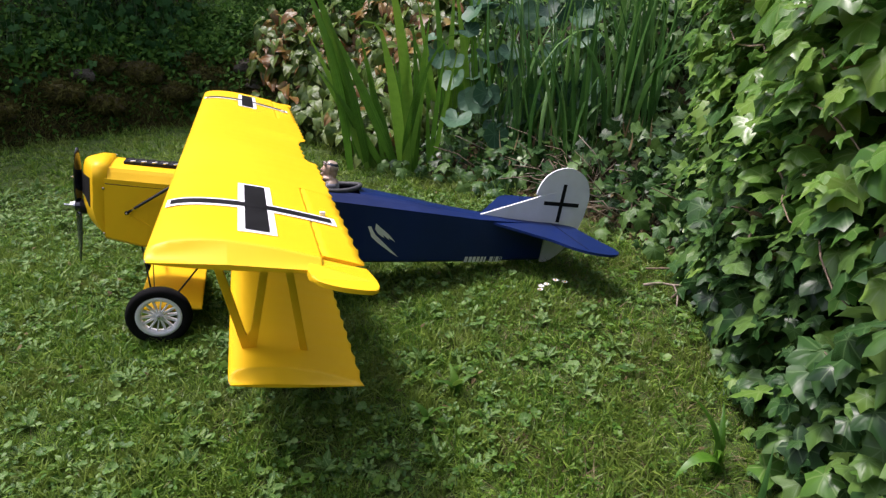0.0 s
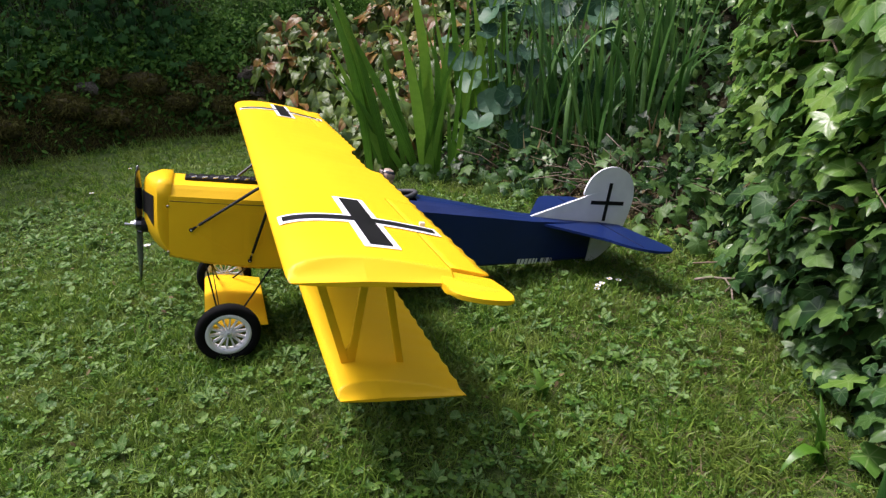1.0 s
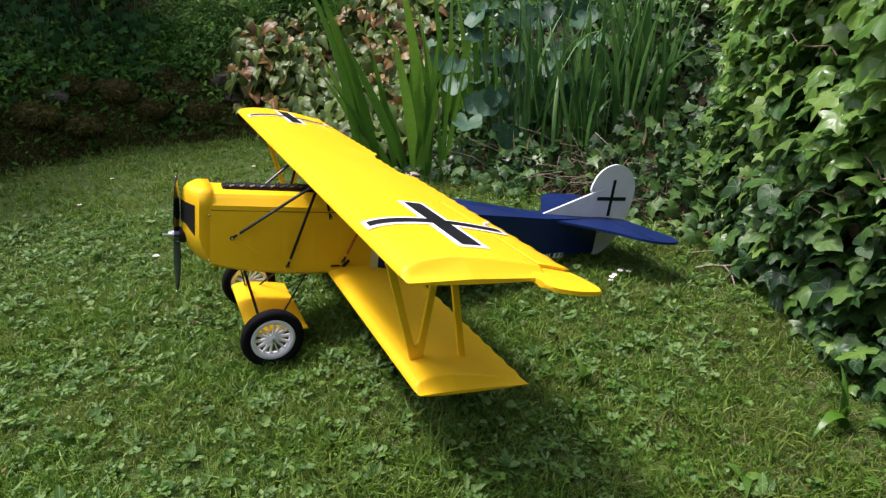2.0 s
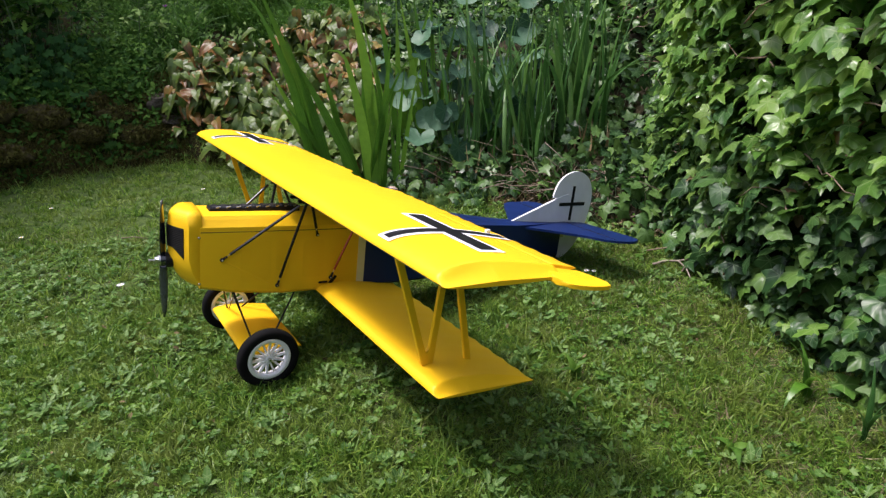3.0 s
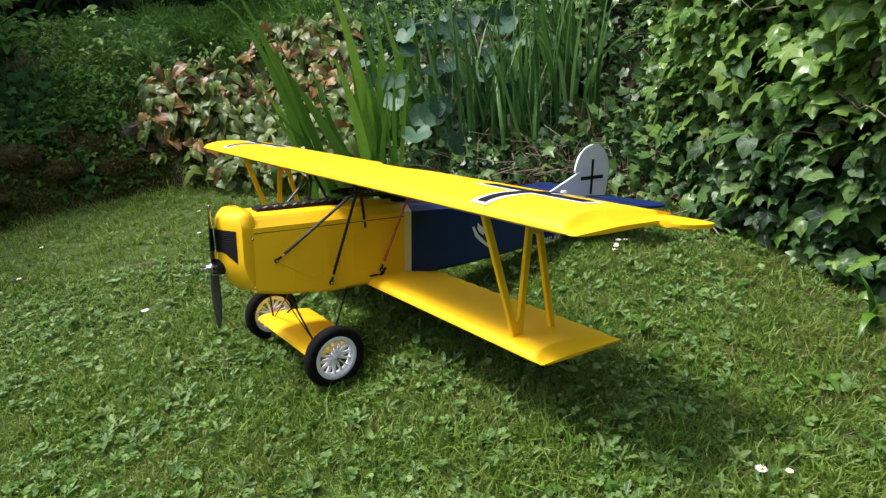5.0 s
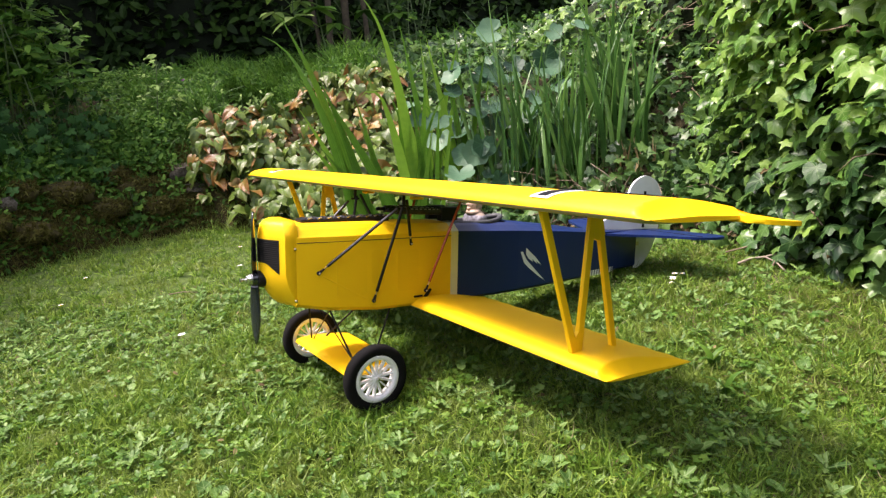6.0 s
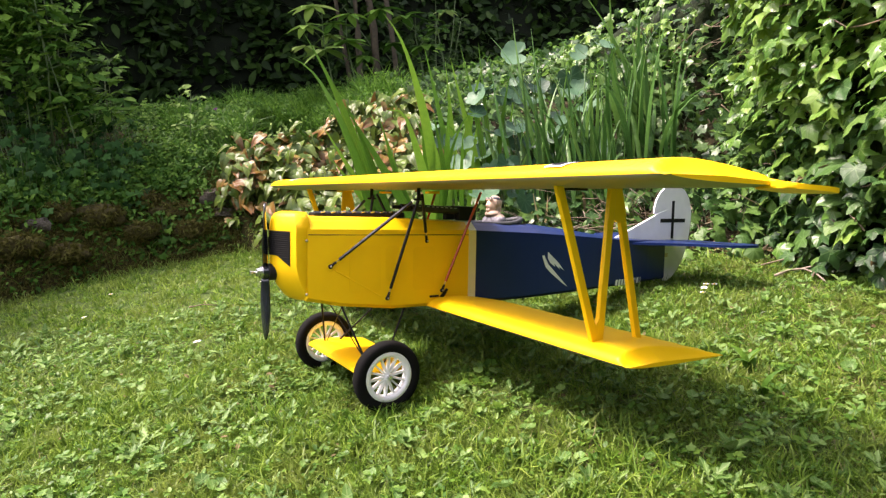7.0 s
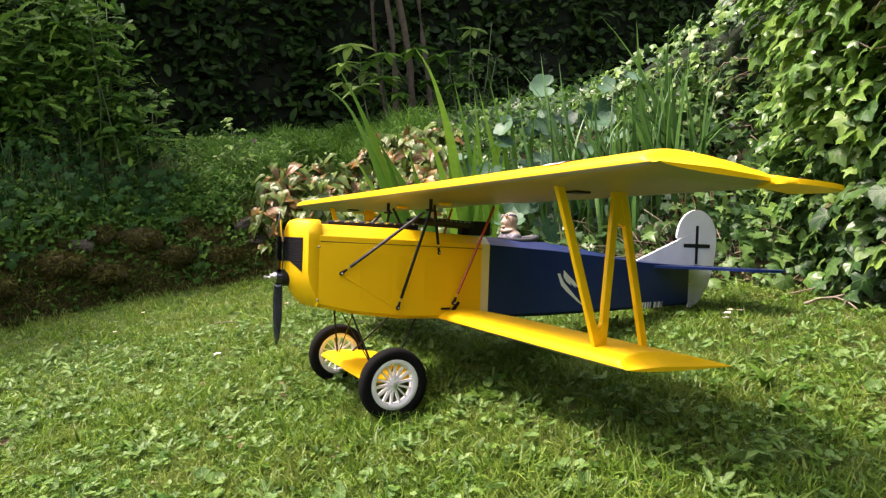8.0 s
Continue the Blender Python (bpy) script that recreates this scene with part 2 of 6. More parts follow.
MOSS = soil("moss_bank", (0.014, 0.011, 0.005), (0.036, 0.031, 0.010), (0.06, 0.058, 0.017), 5, 0.9)
STONE = soil("bank_stone", (0.03, 0.027, 0.017), (0.065, 0.058, 0.042), (0.13, 0.12, 0.1), 9, 1.0)
# near-black cores: the shade between the leaves, put into the colour
HEDGE_SHADE = soil("hedge_shade", (0.002, 0.004, 0.0015), (0.004, 0.008, 0.003), (0.008, 0.014, 0.005), 14)
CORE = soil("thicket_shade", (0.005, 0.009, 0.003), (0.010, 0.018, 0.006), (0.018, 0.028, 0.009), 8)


# ---- building helpers ----
def part(name, bm, material, parent, label="", smooth=False):
    me = bpy.data.meshes.new(name)
    bmesh.ops.recalc_face_normals(bm, faces=bm.faces)
    bm.to_mesh(me)
    bm.free()
    for mat in material if isinstance(material, (list, tuple)) else [material]:
        me.materials.append(mat)
    if smooth:
        for p in me.polygons:
            p.use_smooth = True
    ob = new(name, me)
    ob.parent = parent
    return tagged(ob, label)


def shape(name, verts, faces, material, parent=None, smooth=False, label=""):
    bm = bmesh.new()
    vs = [bm.verts.new(v) for v in verts]
    for f in faces:
        bm.faces.new([vs[i] for i in f])
    return part(name, bm, material, parent, label, smooth)


def thing(name, m, label, category, group="", kind=""):
    ob = new(name)
    ob.empty_display_size = 0.05
    ob.matrix_world = m
    return tagged(ob, label, category, group, kind)


def rod_bm(p, q, r, sides=8, r2=None, bm=None):
    bm = bm or bmesh.new()
    p, q = Vector(p), Vector(q)
    d = q - p
    m = Matrix.Translation((p + q) / 2) @ d.to_track_quat("Z", "Y").to_matrix().to_4x4()
    bmesh.ops.create_cone(bm, cap_ends=True, segments=sides, radius1=r, radius2=r if r2 is None else r2, depth=d.length, matrix=m)
    return bm


def tube_bm(points, radii, sides=6, bm=None):
    bm = bm or bmesh.new()
    rings = []
    for i, p in enumerate(points):
        a, b = Vector(points[max(0, i - 1)]), Vector(points[min(len(points) - 1, i + 1)])
        q = (b - a).to_track_quat("Z", "Y")
        rings.append([bm.verts.new(Vector(p) + q @ Vector((radii[i] * math.cos(k * math.tau / sides), radii[i] * math.sin(k * math.tau / sides), 0))) for k in range(sides)])
    for a, b in zip(rings, rings[1:]):
        for k in range(sides):
            bm.faces.new((a[k], a[(k + 1) % sides], b[(k + 1) % sides], b[k]))
    bm.faces.new(rings[0][::-1])
    bm.faces.new(rings[-1])
    return bm


def prism_bm(outline, lo, hi, axis, edge=0.0):
    """A plate: an outline of (a, b) pairs, from lo to hi along axis, with its rim bevelled by edge."""
    bm = bmesh.new()

    def at(a, b, h):
        return {"x": (h, a, b), "y": (a, h, b), "z": (a, b, h)}[axis]

    low = [bm.verts.new(at(a, b, lo)) for a, b in outline]
    high = [bm.verts.new(at(a, b, hi)) for a, b in outline]
    bm.faces.new(low[::-1])
    bm.faces.new(high)
    k = len(outline)
    for i in range(k):
        bm.faces.new((low[i], low[(i + 1) % k], high[(i + 1) % k], high[i]))
    if edge:
        rim = [e for e in bm.edges if len({f for f in e.link_faces if len(f.verts) == k and k > 4}) == 1] or list(bm.edges)
        bmesh.ops.bevel(bm, geom=rim, offset=edge, segments=2, affect="EDGES", profile=0.5)
    return bm


def rounded(points, steps=4):
    """A smooth line through points, for a curved outline."""
    out = []
    for i in range(len(points) - 1):
        a, b, c, d = points[max(0, i - 1)], points[i], points[i + 1], points[min(len(points) - 1, i + 2)]
        for s in range(steps):
            t = s / steps
            out.append(tuple(0.5 * (2 * b[k] + (c[k] - a[k]) * t + (2 * a[k] - 5 * b[k] + 4 * c[k] - d[k]) * t * t + (3 * b[k] - a[k] - 3 * c[k] + d[k]) * t ** 3) for k in (0, 1)))
    return out + [points[-1]]


def box_bm(lo, hi, edge=0.0, bm=None):
    bm = bm or bmesh.new()
    c = [(a + b) / 2 for a, b in zip(lo, hi)]
    made = bmesh.ops.create_cube(bm, size=1, matrix=Matrix.Translation(c) @ Matrix.Diagonal((*[b - a for a, b in zip(lo, hi)], 1)))
    if edge:
        es = list({e for v in made["verts"] for e in v.link_edges})
        bmesh.ops.bevel(bm, geom=es, offset=edge, segments=2, affect="EDGES", profile=0.5)
    return bm


def fast_mesh(name, verts, faces, uvs=None):
    """A mesh from arrays: verts (n, 3), faces (m, k) and a uv for each vertex."""
    me = bpy.data.meshes.new(name)
    n, (m, k) = len(verts), faces.shape
    me.vertices.add(n)
    me.vertices.foreach_set("co", np.ascontiguousarray(verts, np.float32).ravel())
    me.loops.add(m * k)
    me.loops.foreach_set("vertex_index", np.ascontiguousarray(faces, np.int32).ravel())
    me.polygons.add(m)
    me.polygons.foreach_set("loop_start", np.arange(0, m * k, k, dtype=np.int32))
    me.polygons.foreach_set("loop_total", np.full(m, k, np.int32))
    if uvs is not None:
        me.uv_layers.new(name="UVMap").data.foreach_set("uv", np.ascontiguousarray(uvs[faces.ravel()], np.float32).ravel())
    me.update(calc_edges=True)
    return me


def strew(name, leaf, places, material, parent=None, smooth=False):
    """Many copies of one leaf, joined into one mesh. places: (n, 3, 4) matrices."""
    v, f, uv = leaf
    n, k = len(places), len(v)
    pts = np.einsum("nij,kj->nki", places[:, :, :3], v) + places[:, None, :, 3]
    faces = (f[None] + (np.arange(n) * k)[:, None, None]).reshape(-1, f.shape[1])
    me = fast_mesh(name, pts.reshape(-1, 3), faces, np.tile(uv, (n, 1)))
    me.materials.append(material)
    if smooth:
        me.polygons.foreach_set("use_smooth", np.ones(len(me.polygons), bool))
    ob = new(name, me)
    ob.parent = parent
    return ob


def frames_of(origin, normal, spin, size, lean=None):
    """Matrices (n, 3, 4) that lay a leaf in its xy plane on a normal, turned by spin about it, of a size."""
    n = len(origin)
    z = normal / np.linalg.norm(normal, axis=1, keepdims=True)
    ref = np.tile([0.0, 0.0, 1.0], (n, 1))
    ref[np.abs(z[:, 2]) > 0.95] = (0.0, 1.0, 0.0)
    x = np.cross(ref, z)
    x /= np.linalg.norm(x, axis=1, keepdims=True)
    y = np.cross(z, x)
    c, s = np.cos(spin)[:, None], np.sin(spin)[:, None]
    out = np.empty((n, 3, 4))
    out[:, :, 0] = (c * x + s * y) * size[:, None]
    out[:, :, 1] = (c * y - s * x) * size[:, None]
    out[:, :, 2] = z * size[:, None]
    out[:, :, 3] = origin
    return out


def leaf_of(outline, fold=0.15, droop=0.2):
    """A leaf fan: outline (x, y) round a heart at the origin, tip along -y, folded along its midrib."""
    pts = [(0.0, 0.0)] + list(outline)
    v = np.array([(x, y, fold * abs(x) - droop * (x * x + y * y)) for x, y in pts])
    k = len(outline)
    f = np.array([(0, 1 + i, 1 + (i + 1) % k) for i in range(k)])
    return v, f, np.array(pts)


def mirrored(half):
    return half + [(-x, y) for x, y in half[::-1] if abs(x) > 1e-6]


def curved_leaf(half, fold, droop, pucker, skew=0.0):
    """A lobed leaf with a rounded surface. half: rows of degrees from the tip and reach, for one side."""
    rows = half + [(-a, q) for a, q in half[::-1] if 0 < a < 180]
    out = [(q * math.sin(radians(a)) * (1 + skew * math.sin(radians(a))), -q * math.cos(radians(a))) for a, q in rows]
    pts = [(0.0, 0.0)] + [(0.55 * x, 0.55 * y) for x, y in out] + out
    k = len(out)
    v = []
    for i, (x, y) in enumerate(pts):
        rim = pucker * (1 if i > k else 0.4) * math.sin(i * 2.1)
        v.append((x, y, fold * abs(x) - droop * (x * x + y * y) + rim if i else 0.0))
    f = [(0, 1 + i, 1 + (i + 1) % k) for i in range(k)]
    for i in range(k):
        j = (i + 1) % k
        f += [(1 + i, 1 + k + i, 1 + k + j), (1 + i, 1 + k + j, 1 + j)]
    return np.array(v), np.array(f), np.array(pts)


IVY_LEAF = curved_leaf([(0, 1.12), (9, 0.88), (22, 0.64), (36, 0.60), (50, 0.76), (60, 0.93), (70, 0.76), (86, 0.56), (106, 0.58), (122, 0.67), (146, 0.50), (180, 0.18)], 0.20, 0.28, 0.045, 0.06)
IVY_LEAF_B = curved_leaf([(0, 1.08), (11, 0.86), (26, 0.66), (44, 0.70), (60, 0.86), (74, 0.66), (96, 0.54), (124, 0.60), (150, 0.45), (180, 0.18)], -0.12, 0.38, 0.06, 0.14)
IVY_LEAF_C = curved_leaf([(0, 1.0), (15, 0.84), (36, 0.66), (60, 0.64), (90, 0.57), (124, 0.52), (152, 0.42), (180, 0.2)], 0.16, 0.22, 0.06, -0.12)
IVY_SMALL = leaf_of([(x, -y) for x, y in mirrored([(0, -0.42), (0.2, -0.5), (0.52, -0.4), (0.42, -0.14), (0.74, 0.1), (0.36, 0.26), (0.2, 0.42), (0, 0.95)])], 0.2, 0.22)
HEART_LEAF = curved_leaf([(0, 1.18), (9, 0.98), (24, 0.74), (48, 0.56), (85, 0.48), (125, 0.49), (158, 0.43), (180, 0.2)], 0.30, 0.34, 0.05, 0.08)
ROUND_LEAF = curved_leaf([(0, 0.74), (16, 0.73), (30, 0.66), (44, 0.70), (62, 0.76), (80, 0.72), (98, 0.63), (112, 0.68), (132, 0.68), (154, 0.55), (172, 0.25), (180, 0.1)], 0.10, -0.24, 0.03, 0.04)
LOBED_LEAF = curved_leaf([(0, 1.0), (14, 0.86), (27, 0.6), (40, 0.76), (54, 0.88), (68, 0.72), (83, 0.52), (98, 0.62), (112, 0.68), (130, 0.48), (156, 0.24), (180, 0.08)], 0.16, 0.2, 0.03)
OVAL_LEAF = leaf_of([(x, -y) for x, y in mirrored([(0, -0.45), (0.2, -0.25), (0.26, 0.1), (0.16, 0.45), (0, 0.7)])], 0.2, 0.2)
TOOTHED_LEAF = leaf_of([(x, -y) for x, y in mirrored([(0, -0.5), (0.1, -0.34), (0.06, -0.27), (0.17, -0.12), (0.08, -0.05), (0.22, 0.15), (0.1, 0.22), (0.19, 0.42), (0, 0.75)])], 0.25, 0.2)
SMALL_LEAF = leaf_of([(x, -y) for x, y in mirrored([(0, -0.4), (0.3, -0.1), (0.25, 0.3), (0, 0.6)])], 0.2, 0.25)


def long_leaf(wide, fold, droop, segs=7):
    """A long leaf, 1 from its stalk to its tip along +y, folded up from its midrib and drooping at the tip."""
    v, f, uv = [], [], []
    for i in range(segs + 1):
        t = i / segs
        w = wide * (math.sin(math.pi * min(1, t ** 0.8)) ** 0.8 if 0 < t < 1 else 0.02)
        v += [(-w, t, fold * w - droop * t * t), (0, t, -droop * t * t), (w, t, fold * w - droop * t * t)]
        uv += [(-w, t - 0.5), (0, t - 0.5), (w, t - 0.5)]
    for i in range(segs):
        a = 3 * i
        f += [(a, a + 1, a + 4, a + 3), (a + 1, a + 2, a + 5, a + 4)]
    return np.array(v), np.array(f), np.array(uv)


PALM_LEAF = long_leaf(0.2, 0.25, 0.18)


def blade_of(width, bend, segs=2):
    """A grass or iris blade, 1 high, from the origin up, bending towards +y."""
    v, f, uv = [], [], []
    for i in range(segs + 1):
        t = i / segs
        w = width * (1 - t ** 2.2) * 0.5 + 0.002
        a = bend * t
        y, z = t * math.sin(a * 0.8), t * math.cos(a * 0.8)
        v += [(-w, y, z), (w, y, z)]
        uv += [(0.2, t), (0.4, t)]
    for i in range(segs):
        a = 2 * i
        f.append((a, a + 1, a + 3, a + 2))
    return np.array(v), np.array(f), np.array(uv)


def strap_of(width, bend, segs=12, fold=0.3):
    """A long leaf, 1 high, with near-parallel sides, a pointed tip and a fold along its middle, bending towards +y."""
    v, f, uv = [], [], []
    for i in range(segs + 1):
        t = i / segs
        w = width * 0.5 * (0.7 + 0.3 * math.sin(math.pi * min(1, t * 1.3))) * max(0.02, 1 - t ** 3.5)
        a = bend * t ** 1.6
        y, z = t * math.sin(a * 0.8), t * math.cos(a * 0.8)
        v += [(-w, y, z), (0, y - fold * w, z + fold * w * 0.3), (w, y, z)]
        uv += [(0.0, t), (0.5, t), (1.0, t)]
    for i in range(segs):
        a = 3 * i
        f += [(a, a + 1, a + 4, a + 3), (a + 1, a + 2, a + 5, a + 4)]
    return np.array(v), np.array(f), np.array(uv)


# ---- the ground ----
EDGE = ((-9.0, 1.0), (-6.0, 2.0), (-3.4, 3.25), (-2.8, 3.75), (-2.4, 4.2), (-1.9, 4.6), (-1.4, 4.62), (-0.9, 4.25), (-0.5, 3.75), (-0.25, 3.42), (0.0, 3.25), (0.3, 3.1), (0.5, 2.95), (0.75, 2.6), (0.95, 2.2), (1.3, 1.7), (1.8, 1.5), (4.0, 1.3), (9.0, 1.0))
EX, EY = np.array(EDGE).T


def edge_y(x):
    return np.interp(x, EX, EY)


def bumps(x, y, scale, seed=0.0):
    """A smooth uneven field between about -1 and 1, from a few waves."""
    a = np.sin(x * scale + 1.3 + seed) * np.cos(y * scale * 1.1 + 0.4 + seed)
    b = np.sin((x + y) * scale * 2.3 + seed * 2) * np.cos((x - y) * scale * 1.9 + 2.1)
    c = np.sin(x * scale * 5.1 + y * 1.7 * scale + seed) * np.cos(y * scale * 4.3 - x * scale)
    return (a + 0.5 * b + 0.25 * c) / 1.5


def bank_height(x, y):
    d = y - edge_y(x)
    steep = np.interp(d, (-1, 0, 0.10, 0.28, 0.45, 0.9, 1.6, 4, 9), (0, 0, 0.22, 0.42, 0.52, 0.80, 1.02, 1.15, 1.25))
    soft = np.interp(d, (-1, 0, 0.25, 0.6, 1.0, 1.5, 2.2, 4, 9), (0, 0, 0.10, 0.22, 0.42, 0.76, 0.98, 1.12, 1.25))
    k = np.clip((-0.7 - x) / 0.6, 0, 1)
    h = steep * k + soft * (1 - k)
    return h + np.clip(d * 3, 0, 1) * (0.07 * bumps(x, y, 5.0) + 0.03 * bumps(x, y, 13.0, 2.0))


def lawn_height(x, y):
    return 0.008 * bumps(x, y, 3.0)


def sheet(name, xs, ys, height, material, label, category, smooth=True):
    X, Y = np.meshgrid(xs, ys)
    v = np.stack([X, Y, height(X, Y)], -1).reshape(-1, 3)
    n, m = len(ys), len(xs)
    i = (np.arange(n - 1)[:, None] * m + np.arange(m - 1)[None]).ravel()
    me = fast_mesh(name, v, np.stack([i, i + 1, i + 1 + m, i + m], 1))
    me.materials.append(material)
    for p in me.polygons:
        p.use_smooth = smooth
    return tagged(new(name, me), label, category, kind="structure")


far = [60, 40, 25, 15, 10, 7, 5]
lawn_x = np.array([-f for f in far] + list(np.arange(-4.0, 2.01, 0.08)) + far[::-1])
lawn_y = np.array([-f for f in far[:-1]] + list(np.arange(-3.0, 5.4, 0.08)) + far[::-1][1:])
sheet("ground", lawn_x, lawn_y, lawn_height, LAWN_SOIL, "dark earth under the mown lawn", "ground")


def bank_material_sheet(name, x0, x1, material, label):
    xs = np.arange(x0, x1 + 0.001, 0.05)
    ds = np.concatenate([np.arange(-0.06, 1.8, 0.04), np.arange(1.8, 9, 0.4)])
    X, D = np.meshgrid(xs, ds)
    Y = edge_y(X) + D
    Z = bank_height(X, Y) - 0.015
    Z[0] -= 0.1
    v = np.stack([X, Y, Z], -1).reshape(-1, 3)
    n, m = len(ds), len(xs)
    i = (np.arange(n - 1)[:, None] * m + np.arange(m - 1)[None]).ravel()
    me = fast_mesh(name, v, np.stack([i, i + 1, i + 1 + m, i + m], 1))
    me.materials.append(material)
    for p in me.polygons:
        p.use_smooth = True
    return tagged(new(name, me), label, "bank", kind="structure")


bank_material_sheet("bank_mossy", -8.6, -0.9, MOSS, "brown mossy earth bank behind the lawn")
bank_material_sheet("bank_bed", -0.9, 8.5, BED_SOIL, "dark soil of the planted slope behind the lawn")


# ---- grass ----
def on_lawn(n, x0, x1, y0, y1):
    p = rng.uniform((x0, y0), (x1, y1), (n, 2))
    keep = p[:, 1] < edge_y(p[:, 0]) + 0.05
    p = p[keep]
    return np.column_stack([p, lawn_height(p[:, 0], p[:, 1])])


def grass_patch(name, n, region, tall, width, material, label, bend=0.9, tilt=0.5, tuft=0):
    """Blades strewn evenly, or in tufts of a given number that spread out from their middle."""
    p = on_lawn(n // max(1, tuft), *region)
    # fewer blades towards the ivy, so bare soil stands in for its shade
    p = p[rng.uniform(0, 1, len(p)) > np.clip((p[:, 0] - 0.2) * 0.9, 0, 0.5) + 0.35 * np.clip(bumps(p[:, 0], p[:, 1], 9.0, 4.0) - 0.25, 0, 1)]
    grow = rng.uniform(0.6, 1.3, len(p)) * (0.8 + 0.35 * bumps(p[:, 0], p[:, 1], 7.0, 1.0))
    lean = rng.normal(0, 0.22, (len(p), 2))
    off = np.zeros((len(p), 2))
    if tuft:
        p, grow, lean = np.repeat(p, tuft, 0), np.repeat(grow, tuft), np.repeat(lean, tuft, 0)
        off = rng.normal(0, 0.5, (len(p), 2))
        p[:, :2] += off * 0.016
    k = len(p)
    up = np.column_stack([off * 0.6 + lean + rng.normal(0, tilt, (k, 2)), np.ones(k)])
    m = frames_of(p, up, rng.uniform(0, 6.28, k), rng.uniform(*tall, k) * grow)
    return tagged(strew(name, blade_of(width, bend), m, material), label, "grass", kind="stuff")


grass_patch("grass", 200000, (-1.75, 0.95, 0.45, 2.3), (0.02, 0.056), 0.085, GRASS, "mown green garden lawn with mixed blades", 1.0, 0.3, 12)
grass_patch("grass", 95000, (-4.2, 1.0, 2.3, 5.0), (0.02, 0.055), 0.14, GRASS, "mown green garden lawn by the bank", 1.0, 0.3, 9)
grass_patch("grass", 48000, (-4.2, -1.75, 0.5, 2.3), (0.02, 0.055), 0.12, GRASS, "mown green garden lawn", 1.0, 0.3, 10)
grass_patch("grass", 10000, (-8.0, 0.7, -3.2, 0.45), (0.03, 0.07), 0.3, GRASS, "mown green garden lawn behind the walk")
grass_patch("grass", 12000, (-8.0, -4.2, 0.45, 3.0), (0.03, 0.07), 0.3, GRASS, "mown green garden lawn towards the added hedge")
grass_patch("grass", 16000, (-1.6, 1.0, -0.3, 0.45), (0.02, 0.05), 0.13, GRASS, "mown green garden lawn")
grass_patch("dry_grass", 9000, (-2.2, 1.0, 0.45, 3.2), (0.02, 0.06), 0.035, STRAW, "dry straw-coloured stalks in the lawn", 0.4, 1.9)
grass_patch("dry_grass", 9000, (0.15, 0.85, 0.45, 2.2), (0.02, 0.06), 0.05, STRAW, "dry brown thatch beside the ivy", 0.5, 2.4)
grass_patch("dry_grass", 14000, (-0.6, 0.85, 0.45, 2.6), (0.02, 0.05), 0.04, STRAW, "brown thatch where the lawn thins out", 0.5, 2.4)
grass_patch("tall_grass", 12000, (-1.9, 0.9, 0.5, 3.2), (0.04, 0.08), 0.065, GRASS, "single taller blades missed by the mower", 1.2, 0.45)


def lawn_leaves(name, n, region, leaf, size, material, label, field=3.0, bare=0.3):
    """Leaves between the blades, thinner where the lawn turns to pure grass."""
    p = on_lawn(n, *region)
    often = bumps(p[:, 0], p[:, 1], 4.0, field) + np.clip((0.1 - p[:, 0]) * 0.9, -0.5, 0.4) - bare
    p = p[often > rng.uniform(-1.2, 0.6, len(p))]
    k = len(p)
    p[:, 2] += rng.uniform(0.008, 0.036, k)
    up = np.column_stack([rng.normal(0, 0.5, k), rng.normal(-0.1, 0.5, k), np.ones(k)])
    return tagged(strew(name, leaf, frames_of(p, up, rng.uniform(0, 6.28, k), rng.uniform(*size, k)), material), label, "lawn weeds", kind="stuff")


def rosettes(name, n, region, leaf, per, size, lift, rise, material, label, field, bare):
    """Small plants of a few leaves each that point outwards from one stalk."""
    p = on_lawn(n, *region)
    often = bumps(p[:, 0], p[:, 1], 4.0, field) + np.clip((0.1 - p[:, 0]) * 0.9, -0.5, 0.4) - bare
    p = p[often > rng.uniform(-1.2, 0.6, len(p))]
    p[:, 2] += rng.uniform(*lift, len(p))
    big = np.repeat(rng.uniform(*size, len(p)), per)
    a = (rng.uniform(0, 6.28, (len(p), 1)) + np.arange(per)[None] * math.tau / per).ravel() + rng.normal(0, 0.25, len(p) * per)
    p = np.repeat(p, per, 0)
    e = rng.normal(rise, 0.3, len(p))
    tip = np.column_stack([np.cos(a) * np.cos(e), np.sin(a) * np.cos(e), np.sin(e)])
    side = np.column_stack([-np.sin(a), np.cos(a), rng.normal(0, 0.25, len(p))])
    side /= np.linalg.norm(side, axis=1, keepdims=True)
    big = big * rng.uniform(0.75, 1.2, len(p))
    m = np.empty((len(p), 3, 4))
    m[:, :, 0], m[:, :, 1], m[:, :, 2] = side * big[:, None], -tip * big[:, None], np.cross(tip, side) * big[:, None]
    m[:, :, 3] = p + tip * big[:, None] * 0.5
    return tagged(strew(name, leaf, m, material), label, "lawn weeds", kind="stuff")


NEAR_LAWN = (-2.4, 0.95, 0.45, 3.0)
rosettes("clover", 7800, NEAR_LAWN, SMALL_LEAF, 3, (0.009, 0.016), (0.008, 0.028), 0.1, CLOVER, "clover leaves spread through the lawn", 3.0, 0.0)
rosettes("daisy_leaves", 3000, NEAR_LAWN, OVAL_LEAF, 5, (0.011, 0.02), (0.004, 0.018), 0.3, CLOVER, "flat daisy rosettes between the grass blades", 1.0, 0.1)
rosettes("lawn_weeds", 1000, NEAR_LAWN, TOOTHED_LEAF, 6, (0.02, 0.036), (0.006, 0.02), 0.45, LAWN_PALE, "plantain and dandelion rosettes in the lawn", 2.0, 0.1)
